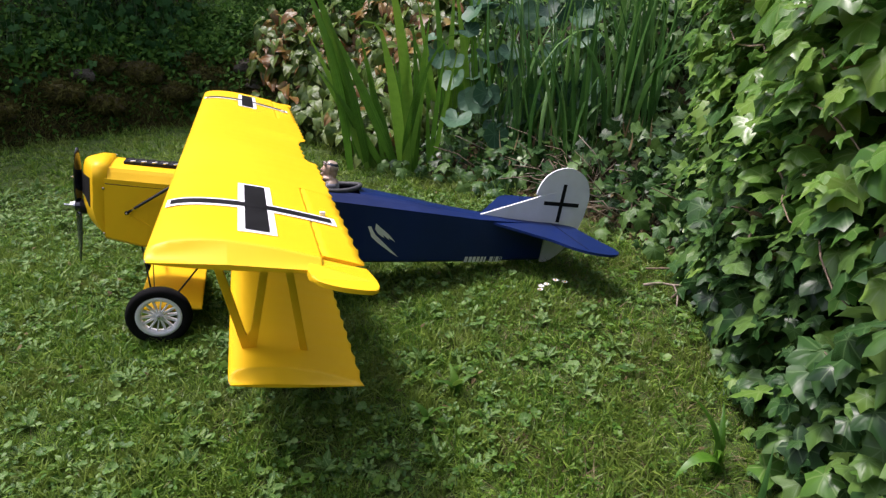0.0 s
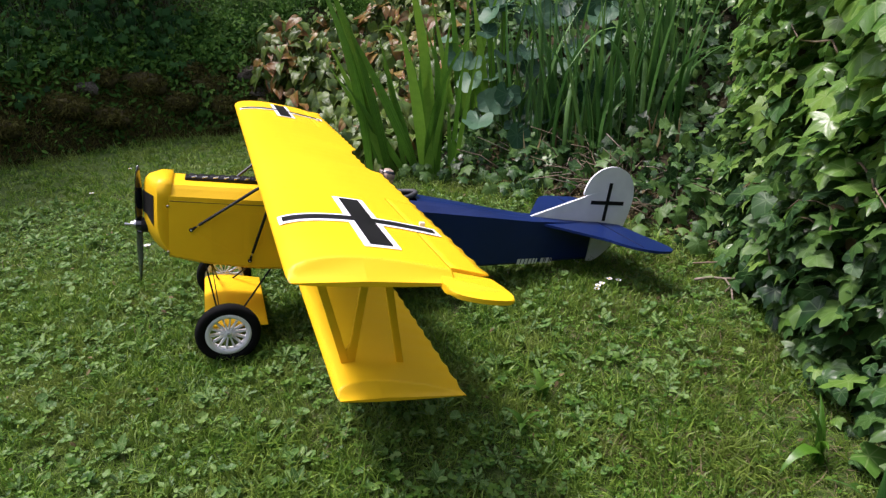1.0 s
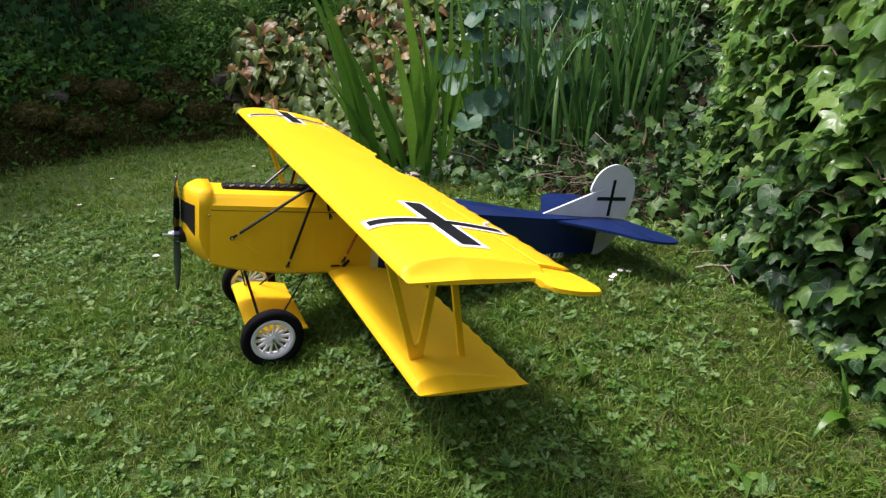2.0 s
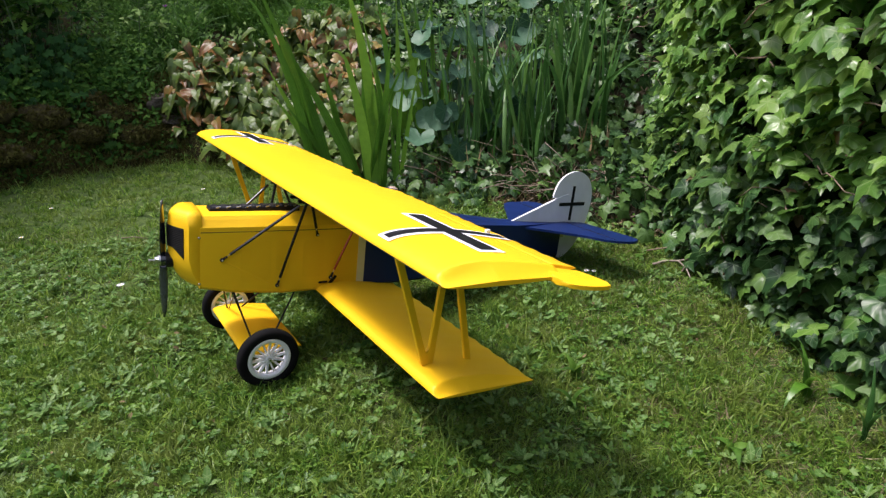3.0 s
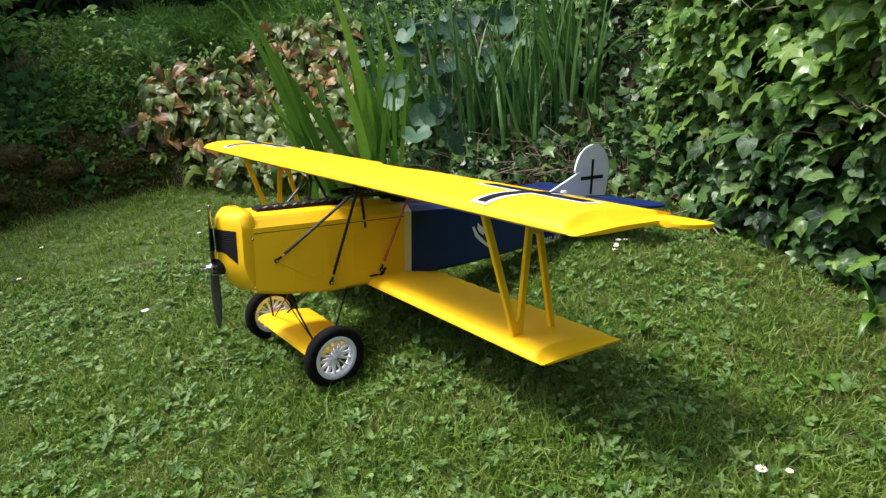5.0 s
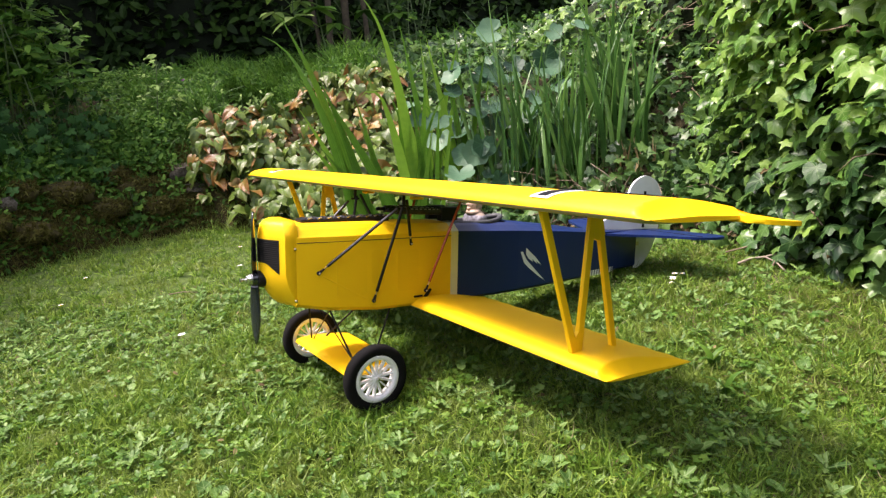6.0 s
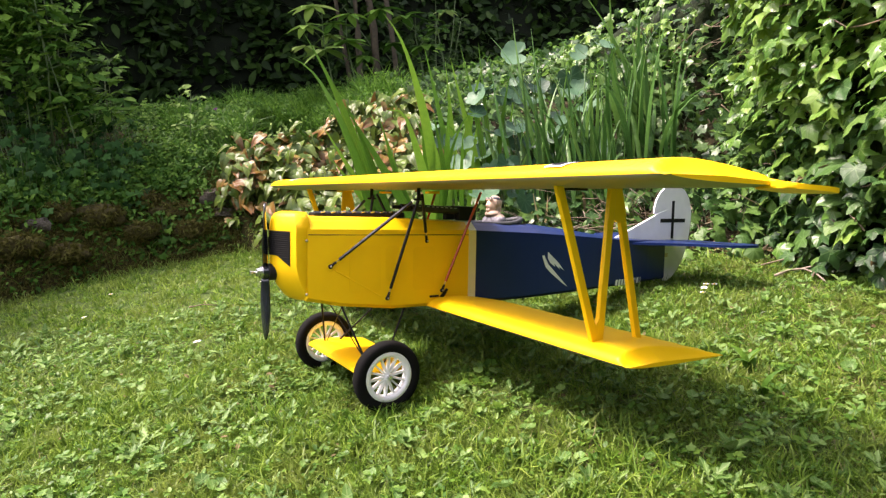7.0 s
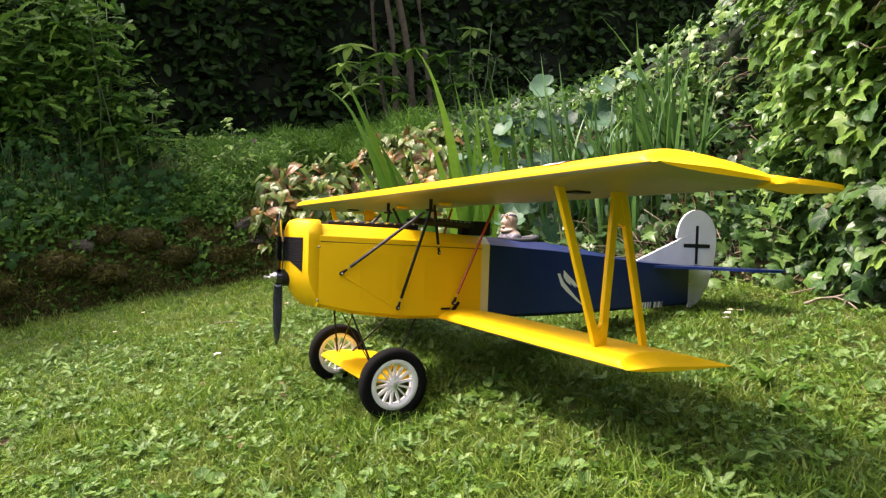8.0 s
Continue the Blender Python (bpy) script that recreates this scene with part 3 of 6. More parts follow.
rosettes("lawn_weeds", 1200, NEAR_LAWN, ROUND_LEAF, 3, (0.009, 0.018), (0.015, 0.035), 0.1, LAWN_PALE, "pale round weed leaves in the lawn", 5.0, 0.1)
rosettes("lawn_weeds", 150, NEAR_LAWN, OVAL_LEAF, 7, (0.022, 0.04), (0.008, 0.02), 0.55, LAWN_PALE, "broad plantain rosettes in the lawn", 6.0, -0.2)
rosettes("lawn_weeds", 900, NEAR_LAWN, LOBED_LEAF, 5, (0.008, 0.016), (0.008, 0.03), 0.3, CLOVER, "small lobed weed leaves in the lawn", 7.0, 0.0)
lawn_leaves("dead_leaves", 380, (-2.0, 0.95, 0.45, 3.2), OVAL_LEAF, (0.008, 0.02), DEAD_LEAF, "small brown dead leaves lying in the lawn", 5.0, -0.3)


# ---- ivy ----
def along(path, t):
    path = np.array(path)
    s = np.concatenate([[0], np.cumsum(np.linalg.norm(np.diff(path[:, :2], axis=0), axis=1))])
    t = t * s[-1]
    q = np.stack([np.interp(t, s, path[:, i]) for i in range(path.shape[1])], -1)
    e = 0.02
    d = np.stack([np.interp(t + e, s, path[:, i]) - np.interp(t - e, s, path[:, i]) for i in range(2)], -1)
    d /= np.linalg.norm(d, axis=1, keepdims=True)
    return q, np.column_stack([-d[:, 1], d[:, 0]])


def ivy_wall(path, label, leaves, near, lean=0.12, size=(0.035, 0.068), seed=1):
    """An ivy-covered hedge. path: rows of x, y, foot, top; its face is to the left of the way along it."""
    r = np.random.default_rng(seed)
    owner = thing("ivy_hedge", Matrix.Identity(4), label, "hedge")
    tt = np.linspace(0, 1, 46)
    q, nrm = along(path, tt)
    hs = np.linspace(0, 1, 16)
    V = []
    for h in hs:
        z = q[:, 2] + (q[:, 3] - q[:, 2]) * h
        back = 0.20 + lean * h + 0.05 * bumps(tt * 9, np.full_like(tt, h * 5), 2.0) + 0.6 * max(0, h - 0.9) * 3
        V.append(np.column_stack([q[:, 0] - nrm[:, 0] * back, q[:, 1] - nrm[:, 1] * back, z]))
    V.append(np.column_stack([q[:, 0] - nrm[:, 0] * 0.8, q[:, 1] - nrm[:, 1] * 0.8, q[:, 3]]))
    V = np.array(V)
    n, m = V.shape[:2]
    i = (np.arange(n - 1)[:, None] * m + np.arange(m - 1)[None]).ravel()
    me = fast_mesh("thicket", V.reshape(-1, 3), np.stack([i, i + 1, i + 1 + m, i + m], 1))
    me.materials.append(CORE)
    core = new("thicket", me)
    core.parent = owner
    k = leaves
    t, h = r.uniform(0, 1, k), r.uniform(-0.02, 1.06, k)
    q, nrm = along(path, t)
    deep = r.uniform(0, 1, k) ** 1.6
    out = 0.08 - 0.25 * deep - lean * h + 0.05 * bumps(t * 14, h * 6, 1.7) - 0.8 * np.clip(h - 0.94, 0, 1)
    pos = np.column_stack([q[:, 0] + nrm[:, 0] * out, q[:, 1] + nrm[:, 1] * out, q[:, 2] + (q[:, 3] - q[:, 2]) * h])
    facing = np.column_stack([nrm, np.full(k, 1.25)]) + r.normal(0, 0.55, (k, 3))
    spin = r.normal(0.1, 0.9, k)
    sz = size[0] + (size[1] - size[0]) * r.beta(1.3, 2.4, k)
    # share of paler leaves rises with height, imitating light from above
    lit_young = r.uniform(0, 1, k) < 0.12 + (0.9 if lean < 0 else 0.35) * np.clip((pos[:, 2] + 0.12 * (np.minimum(pos[:, 1], 1.9) - 1.0) - 0.40) / 0.45, 0, 1)
    M = frames_of(pos, facing, spin, sz)
    pick = np.zeros(k, bool)
    close = np.argsort(deep + 10 * (np.abs(t - near[0]) > near[1]))[:280]
    pick[close] = True
    form = r.choice(3, k, p=(0.45, 0.35, 0.2))
    state = np.where(r.uniform(0, 1, k) < 0.012, 2, lit_young.astype(int))
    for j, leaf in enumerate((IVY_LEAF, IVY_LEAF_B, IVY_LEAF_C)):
        for kind, mat in enumerate((IVY, LIT_YOUNG_IVY, DEAD_LEAF)):
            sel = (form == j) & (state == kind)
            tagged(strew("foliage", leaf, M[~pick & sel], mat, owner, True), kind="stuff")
            me = fast_mesh("leaf", leaf[0], leaf[1], leaf[2])
            me.materials.append(mat)
            for p in me.polygons:
                p.use_smooth = True
            for a in np.nonzero(pick & sel)[0]:
                ob = new("leaf", me)
                ob.parent = owner
                ob.matrix_local = Matrix((*M[a].tolist(), (0, 0, 0, 1)))
    for _ in range(34):
        t0, h0, way = r.uniform(0.15, 0.9), r.uniform(0.1, 0.8), r.choice((-1, 1))
        pts = []
        for s in range(8):
            qq, nn = along(path, np.array([t0 + way * 0.014 * s]))
            o = 0.045 + 0.03 * math.sin(s * 0.9 + h0 * 9) - lean * h0
            pts.append((qq[0, 0] + nn[0, 0] * o, qq[0, 1] + nn[0, 1] * o, qq[0, 2] + (qq[0, 3] - qq[0, 2]) * h0 + 0.02 * s * math.sin(t0 * 20) + 0.015 * math.sin(s * 1.7)))
        part("stem", tube_bm(pts, [0.0034 - 0.0003 * s for s in range(8)], 5), STEM, owner, smooth=True)
    return owner


ivy_wall([(0.66, -0.6, 0, 1.75), (0.73, 0.3, 0, 1.75), (0.78, 0.9, 0, 1.75), (0.86, 1.45, 0, 1.75), (0.99, 2.05, 0, 1.7), (1.22, 2.55, 0.05, 1.65)], "tall garden hedge overgrown with glossy green ivy", 7900, (0.62, 0.2), lean=-0.13, size=(0.023, 0.083), seed=3)
ivy_wall([(1.15, 2.4, 0.1, 1.6), (1.25, 3.0, 0.2, 1.5), (1.05, 3.7, 0.3, 1.35), (0.75, 4.1, 0.4, 1.12), (0.5, 4.5, 0.55, 1.0)], "ivy mound covering the slope behind the irises", 2600, (0.4, 0.3), lean=0.3, size=(0.03, 0.065), seed=4)


# ---- irises ----
def iris_clump(x, y, n, tall, spread, label, width=0.026, lean=(0, 0), seed=0, material=None):
    r = np.random.default_rng(seed)
    z = float(bank_height(np.array(x), np.array(y)))
    owner = thing("iris_clump", pose(x, y, z - 0.01), label, "iris", "irises on the slope")
    kinds = []
    for b in (0.15, 0.45, 0.8, 1.5):
        v, f, uv = strap_of(0.035, b, 9)
        me = fast_mesh("blade", v, f, uv)
        me.materials.append(material or IRIS_SHADED)
        for p in me.polygons:
            p.use_smooth = True
        kinds.append(me)
    for _ in range(n):
        h = r.uniform(*tall)
        me = kinds[r.choice(4, p=(0.6, 0.28, 0.1, 0.02))]
        ob = new("blade", me)
        ob.parent = owner
        a = r.uniform(0, 6.28)
        rad = spread * math.sqrt(r.uniform(0, 1))
        px, py = rad * math.cos(a), rad * math.sin(a)
        w = width * r.uniform(0.6, 1.25) / 0.035
        ob.matrix_local = Matrix.Translation((px, py, 0)) @ Euler((lean[1] + r.normal(0, 0.07) - py * 0.6, lean[0] + r.normal(0, 0.07) + px * 0.6, r.uniform(0, 6.28))).to_matrix().to_4x4() @ Matrix.Diagonal((w, h, h, 1))
    return owner


def sabre_of(width, tall, lean, curve, droop=0.0, fold=0.16, segs=18):
    """A broad iris blade that lies in its fan's plane: it starts at lean degrees, turns by curve towards its tip,
    and nods by droop over its last eighth."""
    v, f, uv = [], [], []
    x = z = 0.0
    for i in range(segs + 1):
        t = i / segs
        a = radians(lean + curve * t ** 1.7 + droop * max(0.0, (t - 0.86) / 0.14))
        if i:
            x, z = x + math.sin(a) * tall / segs, z + math.cos(a) * tall / segs
        w = width * 0.5 * (0.62 + 0.38 * math.sin(math.pi * min(1, t * 1.2))) * max(0.015, 1 - t ** 3.2)
        px, pz = math.cos(a), -math.sin(a)
        wave = 0.02 * tall * math.sin(t * 4.0 + lean)
        v += [(x - w * px, wave, z - w * pz), (x, wave - fold * w, z), (x + w * px, wave, z + w * pz)]
        uv += [(0.0, t), (0.5, t), (1.0, t)]
    for i in range(segs):
        a = 3 * i
        f += [(a, a + 1, a + 4, a + 3), (a + 1, a + 2, a + 5, a + 4)]
    return np.array(v), np.array(f), np.array(uv)


def iris_fan(x, y, blades, label, width=0.046):
    """A flat fan of broad blades. blades: rows of foot along the fan, length, lean to the right in degrees, curve, droop, width."""
    z = float(bank_height(np.array(x), np.array(y)))
    owner = thing("iris_fan", pose(x, y, z - 0.02), label, "iris", "irises on the slope")
    for i, (foot, tall, lean, curve, droop, wide) in enumerate(blades):
        me = fast_mesh("blade", *sabre_of(width * wide, tall, lean, curve, droop))
        me.materials.append(IRIS)
        me.polygons.foreach_set("use_smooth", np.ones(len(me.polygons), bool))
        ob = new("blade", me)
        ob.parent = owner
        ob.matrix_local = pose(foot, 0.02 * math.sin(i * 2.4), 0, 3 * math.sin(i * 1.7), 0, 24 * math.sin(i * 2.9 + 0.5))
    return owner


def fan_rows(n, tall, spread, seed):
    """Rows for a plain fan of n blades that opens evenly to both sides."""
    r = np.random.default_rng(seed)
    rows = []
    for q in np.linspace(-1, 1, n):
        rows.append((0.03 * q, tall * (1 - 0.3 * q * q) * r.uniform(0.82, 1.08), spread * q + r.normal(0, 2), 10 * q + r.normal(0, 7), -100 if r.uniform() < 0.12 else 0, r.uniform(0.75, 1.1)))
    return rows


iris_fan(-0.45, 3.46, ((-0.08, 1.26, -3, -26, -30, 1.0), (-0.03, 1.32, -5, -19, 0, 1.1), (0.04, 0.88, -20, -6, 0, 0.85), (0.08, 0.74, -26, -8, 0, 0.85), (0.0, 0.78, -10, -8, 0, 0.9), (0.03, 0.98, -9, -10, 0, 0.95)), "broad iris blades leaning over the perennials", 0.054)
iris_fan(-0.27, 3.42, ((0.03, 0.98, -21, -6, 0, 1.15), (-0.05, 0.84, -6, -6, 0, 0.95), (0.02, 0.7, -14, -3, 0, 0.9), (-0.04, 0.7, -29, -5, 0, 0.85), (0.05, 0.6, -3, 4, 0, 0.8)), "short broad iris fan among pale leaves", 0.05)
iris_fan(-0.18, 3.34, ((-0.03, 0.97, -4, -13, -110, 1.15), (0.0, 1.36, 1, -19, -15, 1.15), (0.01, 0.92, 6, 2, 0, 0.95), (-0.05, 0.88, 1, 0, 0, 0.8), (-0.01, 0.82, -1, 3, 0, 0.95), (-0.03, 0.95, 2, 45, 60, 0.55), (0.02, 0.7, -9, -4, 0, 0.8), (0.03, 0.86, 3, -6, 0, 0.9), (0.0, 0.66, 10, 5, 0, 0.6)), "broad green iris blades fanning from one root", 0.056)
iris_fan(-0.06, 3.38, ((0.0, 0.74, 6, 2, 0, 0.9), (0.015, 0.73, 10, 4, 0, 0.8), (-0.01, 0.45, 0, -4, 0, 0.7)), "upright slim iris fan", 0.034)
iris_fan(0.02, 3.72, fan_rows(6, 1.08, 14, 1), "tall broad iris fan further up the slope", 0.05)
iris_fan(0.22, 3.64, fan_rows(6, 1.06, 13, 2), "tall iris fan behind the blue-green leaves", 0.044)
for i, (x, y, n, tall, lean) in enumerate(((0.38, 3.40, 22, (0.5, 1.0), -0.08), (0.56, 3.24, 24, (0.5, 1.02), -0.02), (0.74, 3.10, 24, (0.5, 1.02), 0.0), (0.92, 2.98, 24, (0.5, 0.98), 0.06), (0.64, 3.45, 20, (0.6, 1.1), 0.0), (1.0, 3.2, 20, (0.6, 1.05), 0.08))):
    iris_clump(x, y, n, tall, 0.15, "dense clump of narrow upright iris blades", 0.027, (lean, 0), seed=3 + i)
for i, (x, y) in enumerate(((0.42, 3.3), (0.72, 3.05), (0.92, 2.92))):
    iris_clump(x, y, 14, (0.06, 0.24), 0.16, "bent and dry iris leaves at the foot of the clump", 0.016, (0, 0.3), 40 + i, DRY_IRIS)


# ---- leafy perennials ----
def leafy_clump(name, x, y, n, spread, tall, leaf, size, mats, label, category, group, seed, face=(-0.15, -0.8, 0.55), wild=0.35):
    r = np.random.default_rng(seed)
    z = float(bank_height(np.array(x), np.array(y)))
    owner = thing(name, pose(x, y, z), label, category, group)
    meshes = []
    for mat in mats:
        me = fast_mesh("leaf", leaf[0], leaf[1], leaf[2])
        me.materials.append(mat)
        me.polygons.foreach_set("use_smooth", np.ones(len(me.polygons), bool))
        meshes.append(me)
    stems = bmesh.new()
    for _ in range(n):
        a, q = r.uniform(0, 6.28), math.sqrt(r.uniform(0, 1))
        px, py = spread * q * math.cos(a), spread * q * math.sin(a)
        h = tall * (1 - 0.55 * q * q) * r.uniform(0.55, 1.1)
        ground = float(bank_height(np.array(x + px), np.array(y + py))) - z
        pz = ground + h
        nrm = np.array([face]) + r.normal(0, wild, (1, 3)) + np.array([[px, py, 0]]) * 1.2
        m = frames_of(np.array([[px, py, pz]]), nrm, r.normal(0, 0.6 * wild / 0.35, 1), r.uniform(*size, 1))[0]
        ob = new("leaf", meshes[r.integers(len(meshes))])
        ob.parent = owner
        ob.matrix_local = Matrix((*m.tolist(), (0, 0, 0, 1)))
        if n <= 20:
            stems = bmesh.new()
        tube_bm([(px * 0.4, py * 0.4, ground * 0.4 - 0.01), (px * 0.8, py * 0.8, ground + h * 0.6), (px, py, pz)], [0.0022, 0.0018, 0.001], 4, stems)
        if n <= 20:
            part("stalk", stems, STALK, owner)
    if n > 20:
        tagged(part("stalk", stems, STALK, owner), kind="stuff")
    return owner


k = 0
for x, y, bronze in ((-1.24, 4.78, 3), (-1.0, 4.5, 1), (-0.86, 4.24, 0), (-0.66, 4.02, 0), (-0.50, 3.84, 0), (-0.34, 3.66, 0), (-1.12, 4.72, 3), (-0.9, 4.62, 2), (-0.68, 4.36, 0), (-0.45, 4.12, 0), (-0.95, 4.9, 3), (-0.66, 4.62, 2), (-0.42, 4.40, 1), (-0.2, 4.1, 0), (-0.38, 4.66, 2), (-0.14, 4.4, 2), (0.06, 4.1, 1), (-0.8, 4.42, 0), (-0.55, 4.22, 0), (-0.3, 3.92, 0), (-0.08, 3.88, 0), (-0.86, 4.96, 2), (-0.64, 4.94, 2), (-0.44, 4.98, 1), (-0.24, 4.8, 2), (-0.04, 4.66, 2)):
    k += 1
    mats = ([HOSTA] * 10 + [BRONZE], [HOSTA] * 6 + [BRONZE], [HOSTA] * 3 + [BRONZE], [HOSTA, BRONZE])[bronze]
    leafy_clump("perennial_clump", x, y, 84, 0.22, 0.42 if y > 4.45 and x < -0.85 else 0.31, HEART_LEAF, (0.052, 0.094), mats, ("pale green heart-leaved perennial on the slope", "pale green perennial with a few bronze leaves", "heart-leaved perennial half turned bronze", "bronze-tinted heart-leaved perennial on the slope")[bronze], "perennial", "heart-leaved perennials", 20 + k, (-0.15, -0.6, 0.75), 0.45)
for x, y, n, tall in ((0.22, 3.54, 8, 0.68), (0.06, 3.66, 4, 0.88), (0.30, 3.62, 9, 0.74), (0.55, 3.6, 9, 0.9), (0.20, 3.30, 4, 0.34), (0.84, 3.45, 7, 0.85), (0.34, 3.44, 6, 0.62), (0.5, 3.52, 7, 0.8), (0.68, 3.4, 6, 0.74), (0.85, 3.3, 5, 0.66)):
    k += 1
    leafy_clump("columbine", x, y, n, 0.18, tall, ROUND_LEAF, (0.06, 0.125), [GLAUCOUS], "blue-green lobed leaves of a columbine", "columbine", "columbines among the irises", 20 + k)
for x, y in ((-0.2, 3.42), (0.05, 3.28), (0.25, 3.12), (0.42, 3.02), (0.85, 2.42), (0.95, 2.25), (0.5, 3.12), (0.75, 2.9), (0.92, 2.65), (1.04, 2.85), (1.1, 3.05), (1.14, 3.3), (1.02, 2.6), (1.06, 2.4)):
    k += 1
    leafy_clump("ground_ivy", x, y, 20, 0.17, 0.12, IVY_LEAF_B, (0.026, 0.066), [IVY], "low creeping ivy at the edge of the lawn", "ivy", "creeping ivy along the lawn", 20 + k, (-0.1, -0.6, 0.8), 0.5)


# ---- shrubs, hedge and trees behind ----
def leaf_cloud(name, n, boxes, leaf, size, material, label, category, seed, face=(0, -0.5, 0.6), group="", core=0.74, within=(0.0, 9.0)):
    r = np.random.default_rng(seed)
    owner = thing(name, Matrix.Identity(4), label, category, group)
    pos = []
    for (cx, cy, cz, rx, ry, rz), share in boxes:
        m = int(n * share)
        d = r.normal(0, 1, (m, 3))
        d /= np.linalg.norm(d, axis=1, keepdims=True)
        d[:, 1] = np.where(d[:, 1] > 0.3, -d[:, 1], d[:, 1])
        rad = r.uniform(core if core else 0.2, 1.06, (m, 1)) * (1 + 0.18 * bumps(d[:, 0] * 3, d[:, 2] * 3 + d[:, 1], 2.0, seed)[:, None])
        pos.append(np.array([cx, cy, cz]) + d * rad * np.array([rx, ry, rz]))
    pos = np.concatenate(pos)
    pos = pos[pos[:, 2] > bank_height(pos[:, 0], pos[:, 1]) * (pos[:, 1] > edge_y(pos[:, 0]))]
    pos = pos[(pos[:, 2] > within[0]) & (pos[:, 2] < within[1])]
    k = len(pos)
    nrm = np.tile(face, (k, 1)) + r.normal(0, 0.5, (k, 3))
    tagged(strew("foliage", leaf, frames_of(pos, nrm, r.uniform(0, 6.28, k), r.uniform(*size, k)), material, owner), kind="stuff")
    for (cx, cy, cz, rx, ry, rz), share in () if core else boxes:
        for _ in range(6):
            top = Vector((cx + r.uniform(-0.7, 0.7) * rx, cy + r.uniform(-0.7, 0.7) * ry, cz + r.uniform(0.1, 0.9) * rz))
            foot = Vector((cx + (top.x - cx) * 0.4, cy + (top.y - cy) * 0.4, 0))
            foot.z = float(bank_height(np.array(foot.x), np.array(foot.y))) - 0.02
            part("stem", tube_bm([foot, foot.lerp(top, 0.5) + Vector((0.04, 0, 0.05)), top], [0.008, 0.006, 0.003], 6), STALK, owner, smooth=True)
    # solid core, coloured as the shade deep among the leaves
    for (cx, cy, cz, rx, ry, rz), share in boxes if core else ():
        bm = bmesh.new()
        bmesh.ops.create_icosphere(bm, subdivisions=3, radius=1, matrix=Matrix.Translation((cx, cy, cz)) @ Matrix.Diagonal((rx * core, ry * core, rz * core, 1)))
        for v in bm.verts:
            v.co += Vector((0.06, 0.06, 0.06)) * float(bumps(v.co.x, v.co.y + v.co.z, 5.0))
        part("thicket", bm, HEDGE_SHADE if name == "hedge" else CORE, owner, smooth=True)
    return owner


def slope_cover(name, n, x0, x1, d0, d1, lift, leaf, size, material, label, category, seed):
    r = np.random.default_rng(seed)
    x = r.uniform(x0, x1, n)
    y = edge_y(x) + r.uniform(d0, d1, n)
    keep = bumps(x, y, 4.0, seed) > r.uniform(-1.1, 0.5, n)
    x, y = x[keep], y[keep]
    k = len(x)
    pos = np.column_stack([x, y, bank_height(x, y) + r.uniform(*lift, k)])
    nrm = np.tile((0, -0.6, 0.7), (k, 1)) + r.normal(0, 0.45, (k, 3))
    return tagged(strew(name, leaf, frames_of(pos, nrm, r.uniform(0, 6.28, k), r.uniform(*size, k)), material), label, category, kind="stuff")


slope_cover("bank_herbs", 8000, -2.1, -1.15, 0.38, 1.9, (0.0, 0.2), OVAL_LEAF, (0.018, 0.042), HERB, "bright low herbs on top of the bank", "herbs", 38)
slope_cover("bank_herbs", 15000, -5.0, -1.9, 0.30, 1.9, (0.0, 0.2), SMALL_LEAF, (0.015, 0.032), SHRUB, "low green herbs covering the top of the bank", "herbs", 31)
slope_cover("bank_herbs", 2600, -5.0, -2.2, -0.05, 0.22, (0.0, 0.12), OVAL_LEAF, (0.02, 0.045), SHRUB, "dark small-leaved plants at the foot of the bank", "herbs", 37)
slope_cover("bank_herbs", 1500, -5.0, -1.1, 0.0, 0.3, (0.0, 0.08), OVAL_LEAF, (0.02, 0.045), SHRUB, "sparse small plants on the mossy bank face", "herbs", 32)
slope_cover("bank_herbs", 6500, -3.4, -1.55, 0.2, 0.75, (0.0, 0.16), OVAL_LEAF, (0.03, 0.058), SHRUB, "leafy dark green herbs hanging over the bank", "herbs", 39)
slope_cover("bank_herbs", 2600, -2.5, -1.35, 0.0, 0.34, (0.0, 0.1), OVAL_LEAF, (0.022, 0.05), SHRUB, "small green plants hanging over the mossy bank face", "herbs", 47)
slope_cover("moss", 11000, -4.6, -0.9, -0.02, 0.5, (0.0, 0.035), SMALL_LEAF, (0.010, 0.026), MOSS_TUFT, "brown and olive moss hanging on the bank", "moss", 34)
slope_cover("bed_herbs", 5000, -0.9, 1.2, 0.0, 1.3, (0.0, 0.1), SMALL_LEAF, (0.015, 0.035), SHRUB, "small green plants between the irises", "herbs", 33)


slope_cover("leaf_litter", 2600, 0.15, 1.0, -0.04, 0.3, (0.0, 0.03), OVAL_LEAF, (0.014, 0.034), DEAD_LEAF, "brown leaf litter under the irises", "leaf litter", 48)
slope_cover("slope_ivy", 13500, -0.05, 2.2, 0.05, 3.4, (0.0, 0.18), IVY_SMALL, (0.022, 0.068), IVY, "ivy creeping over the slope behind the irises", "ivy", 35)
slope_cover("slope_herbs", 9000, -2.5, 1.5, 1.4, 4.0, (0.0, 0.25), OVAL_LEAF, (0.03, 0.06), SHRUB, "mixed green undergrowth below the trees", "herbs", 36)


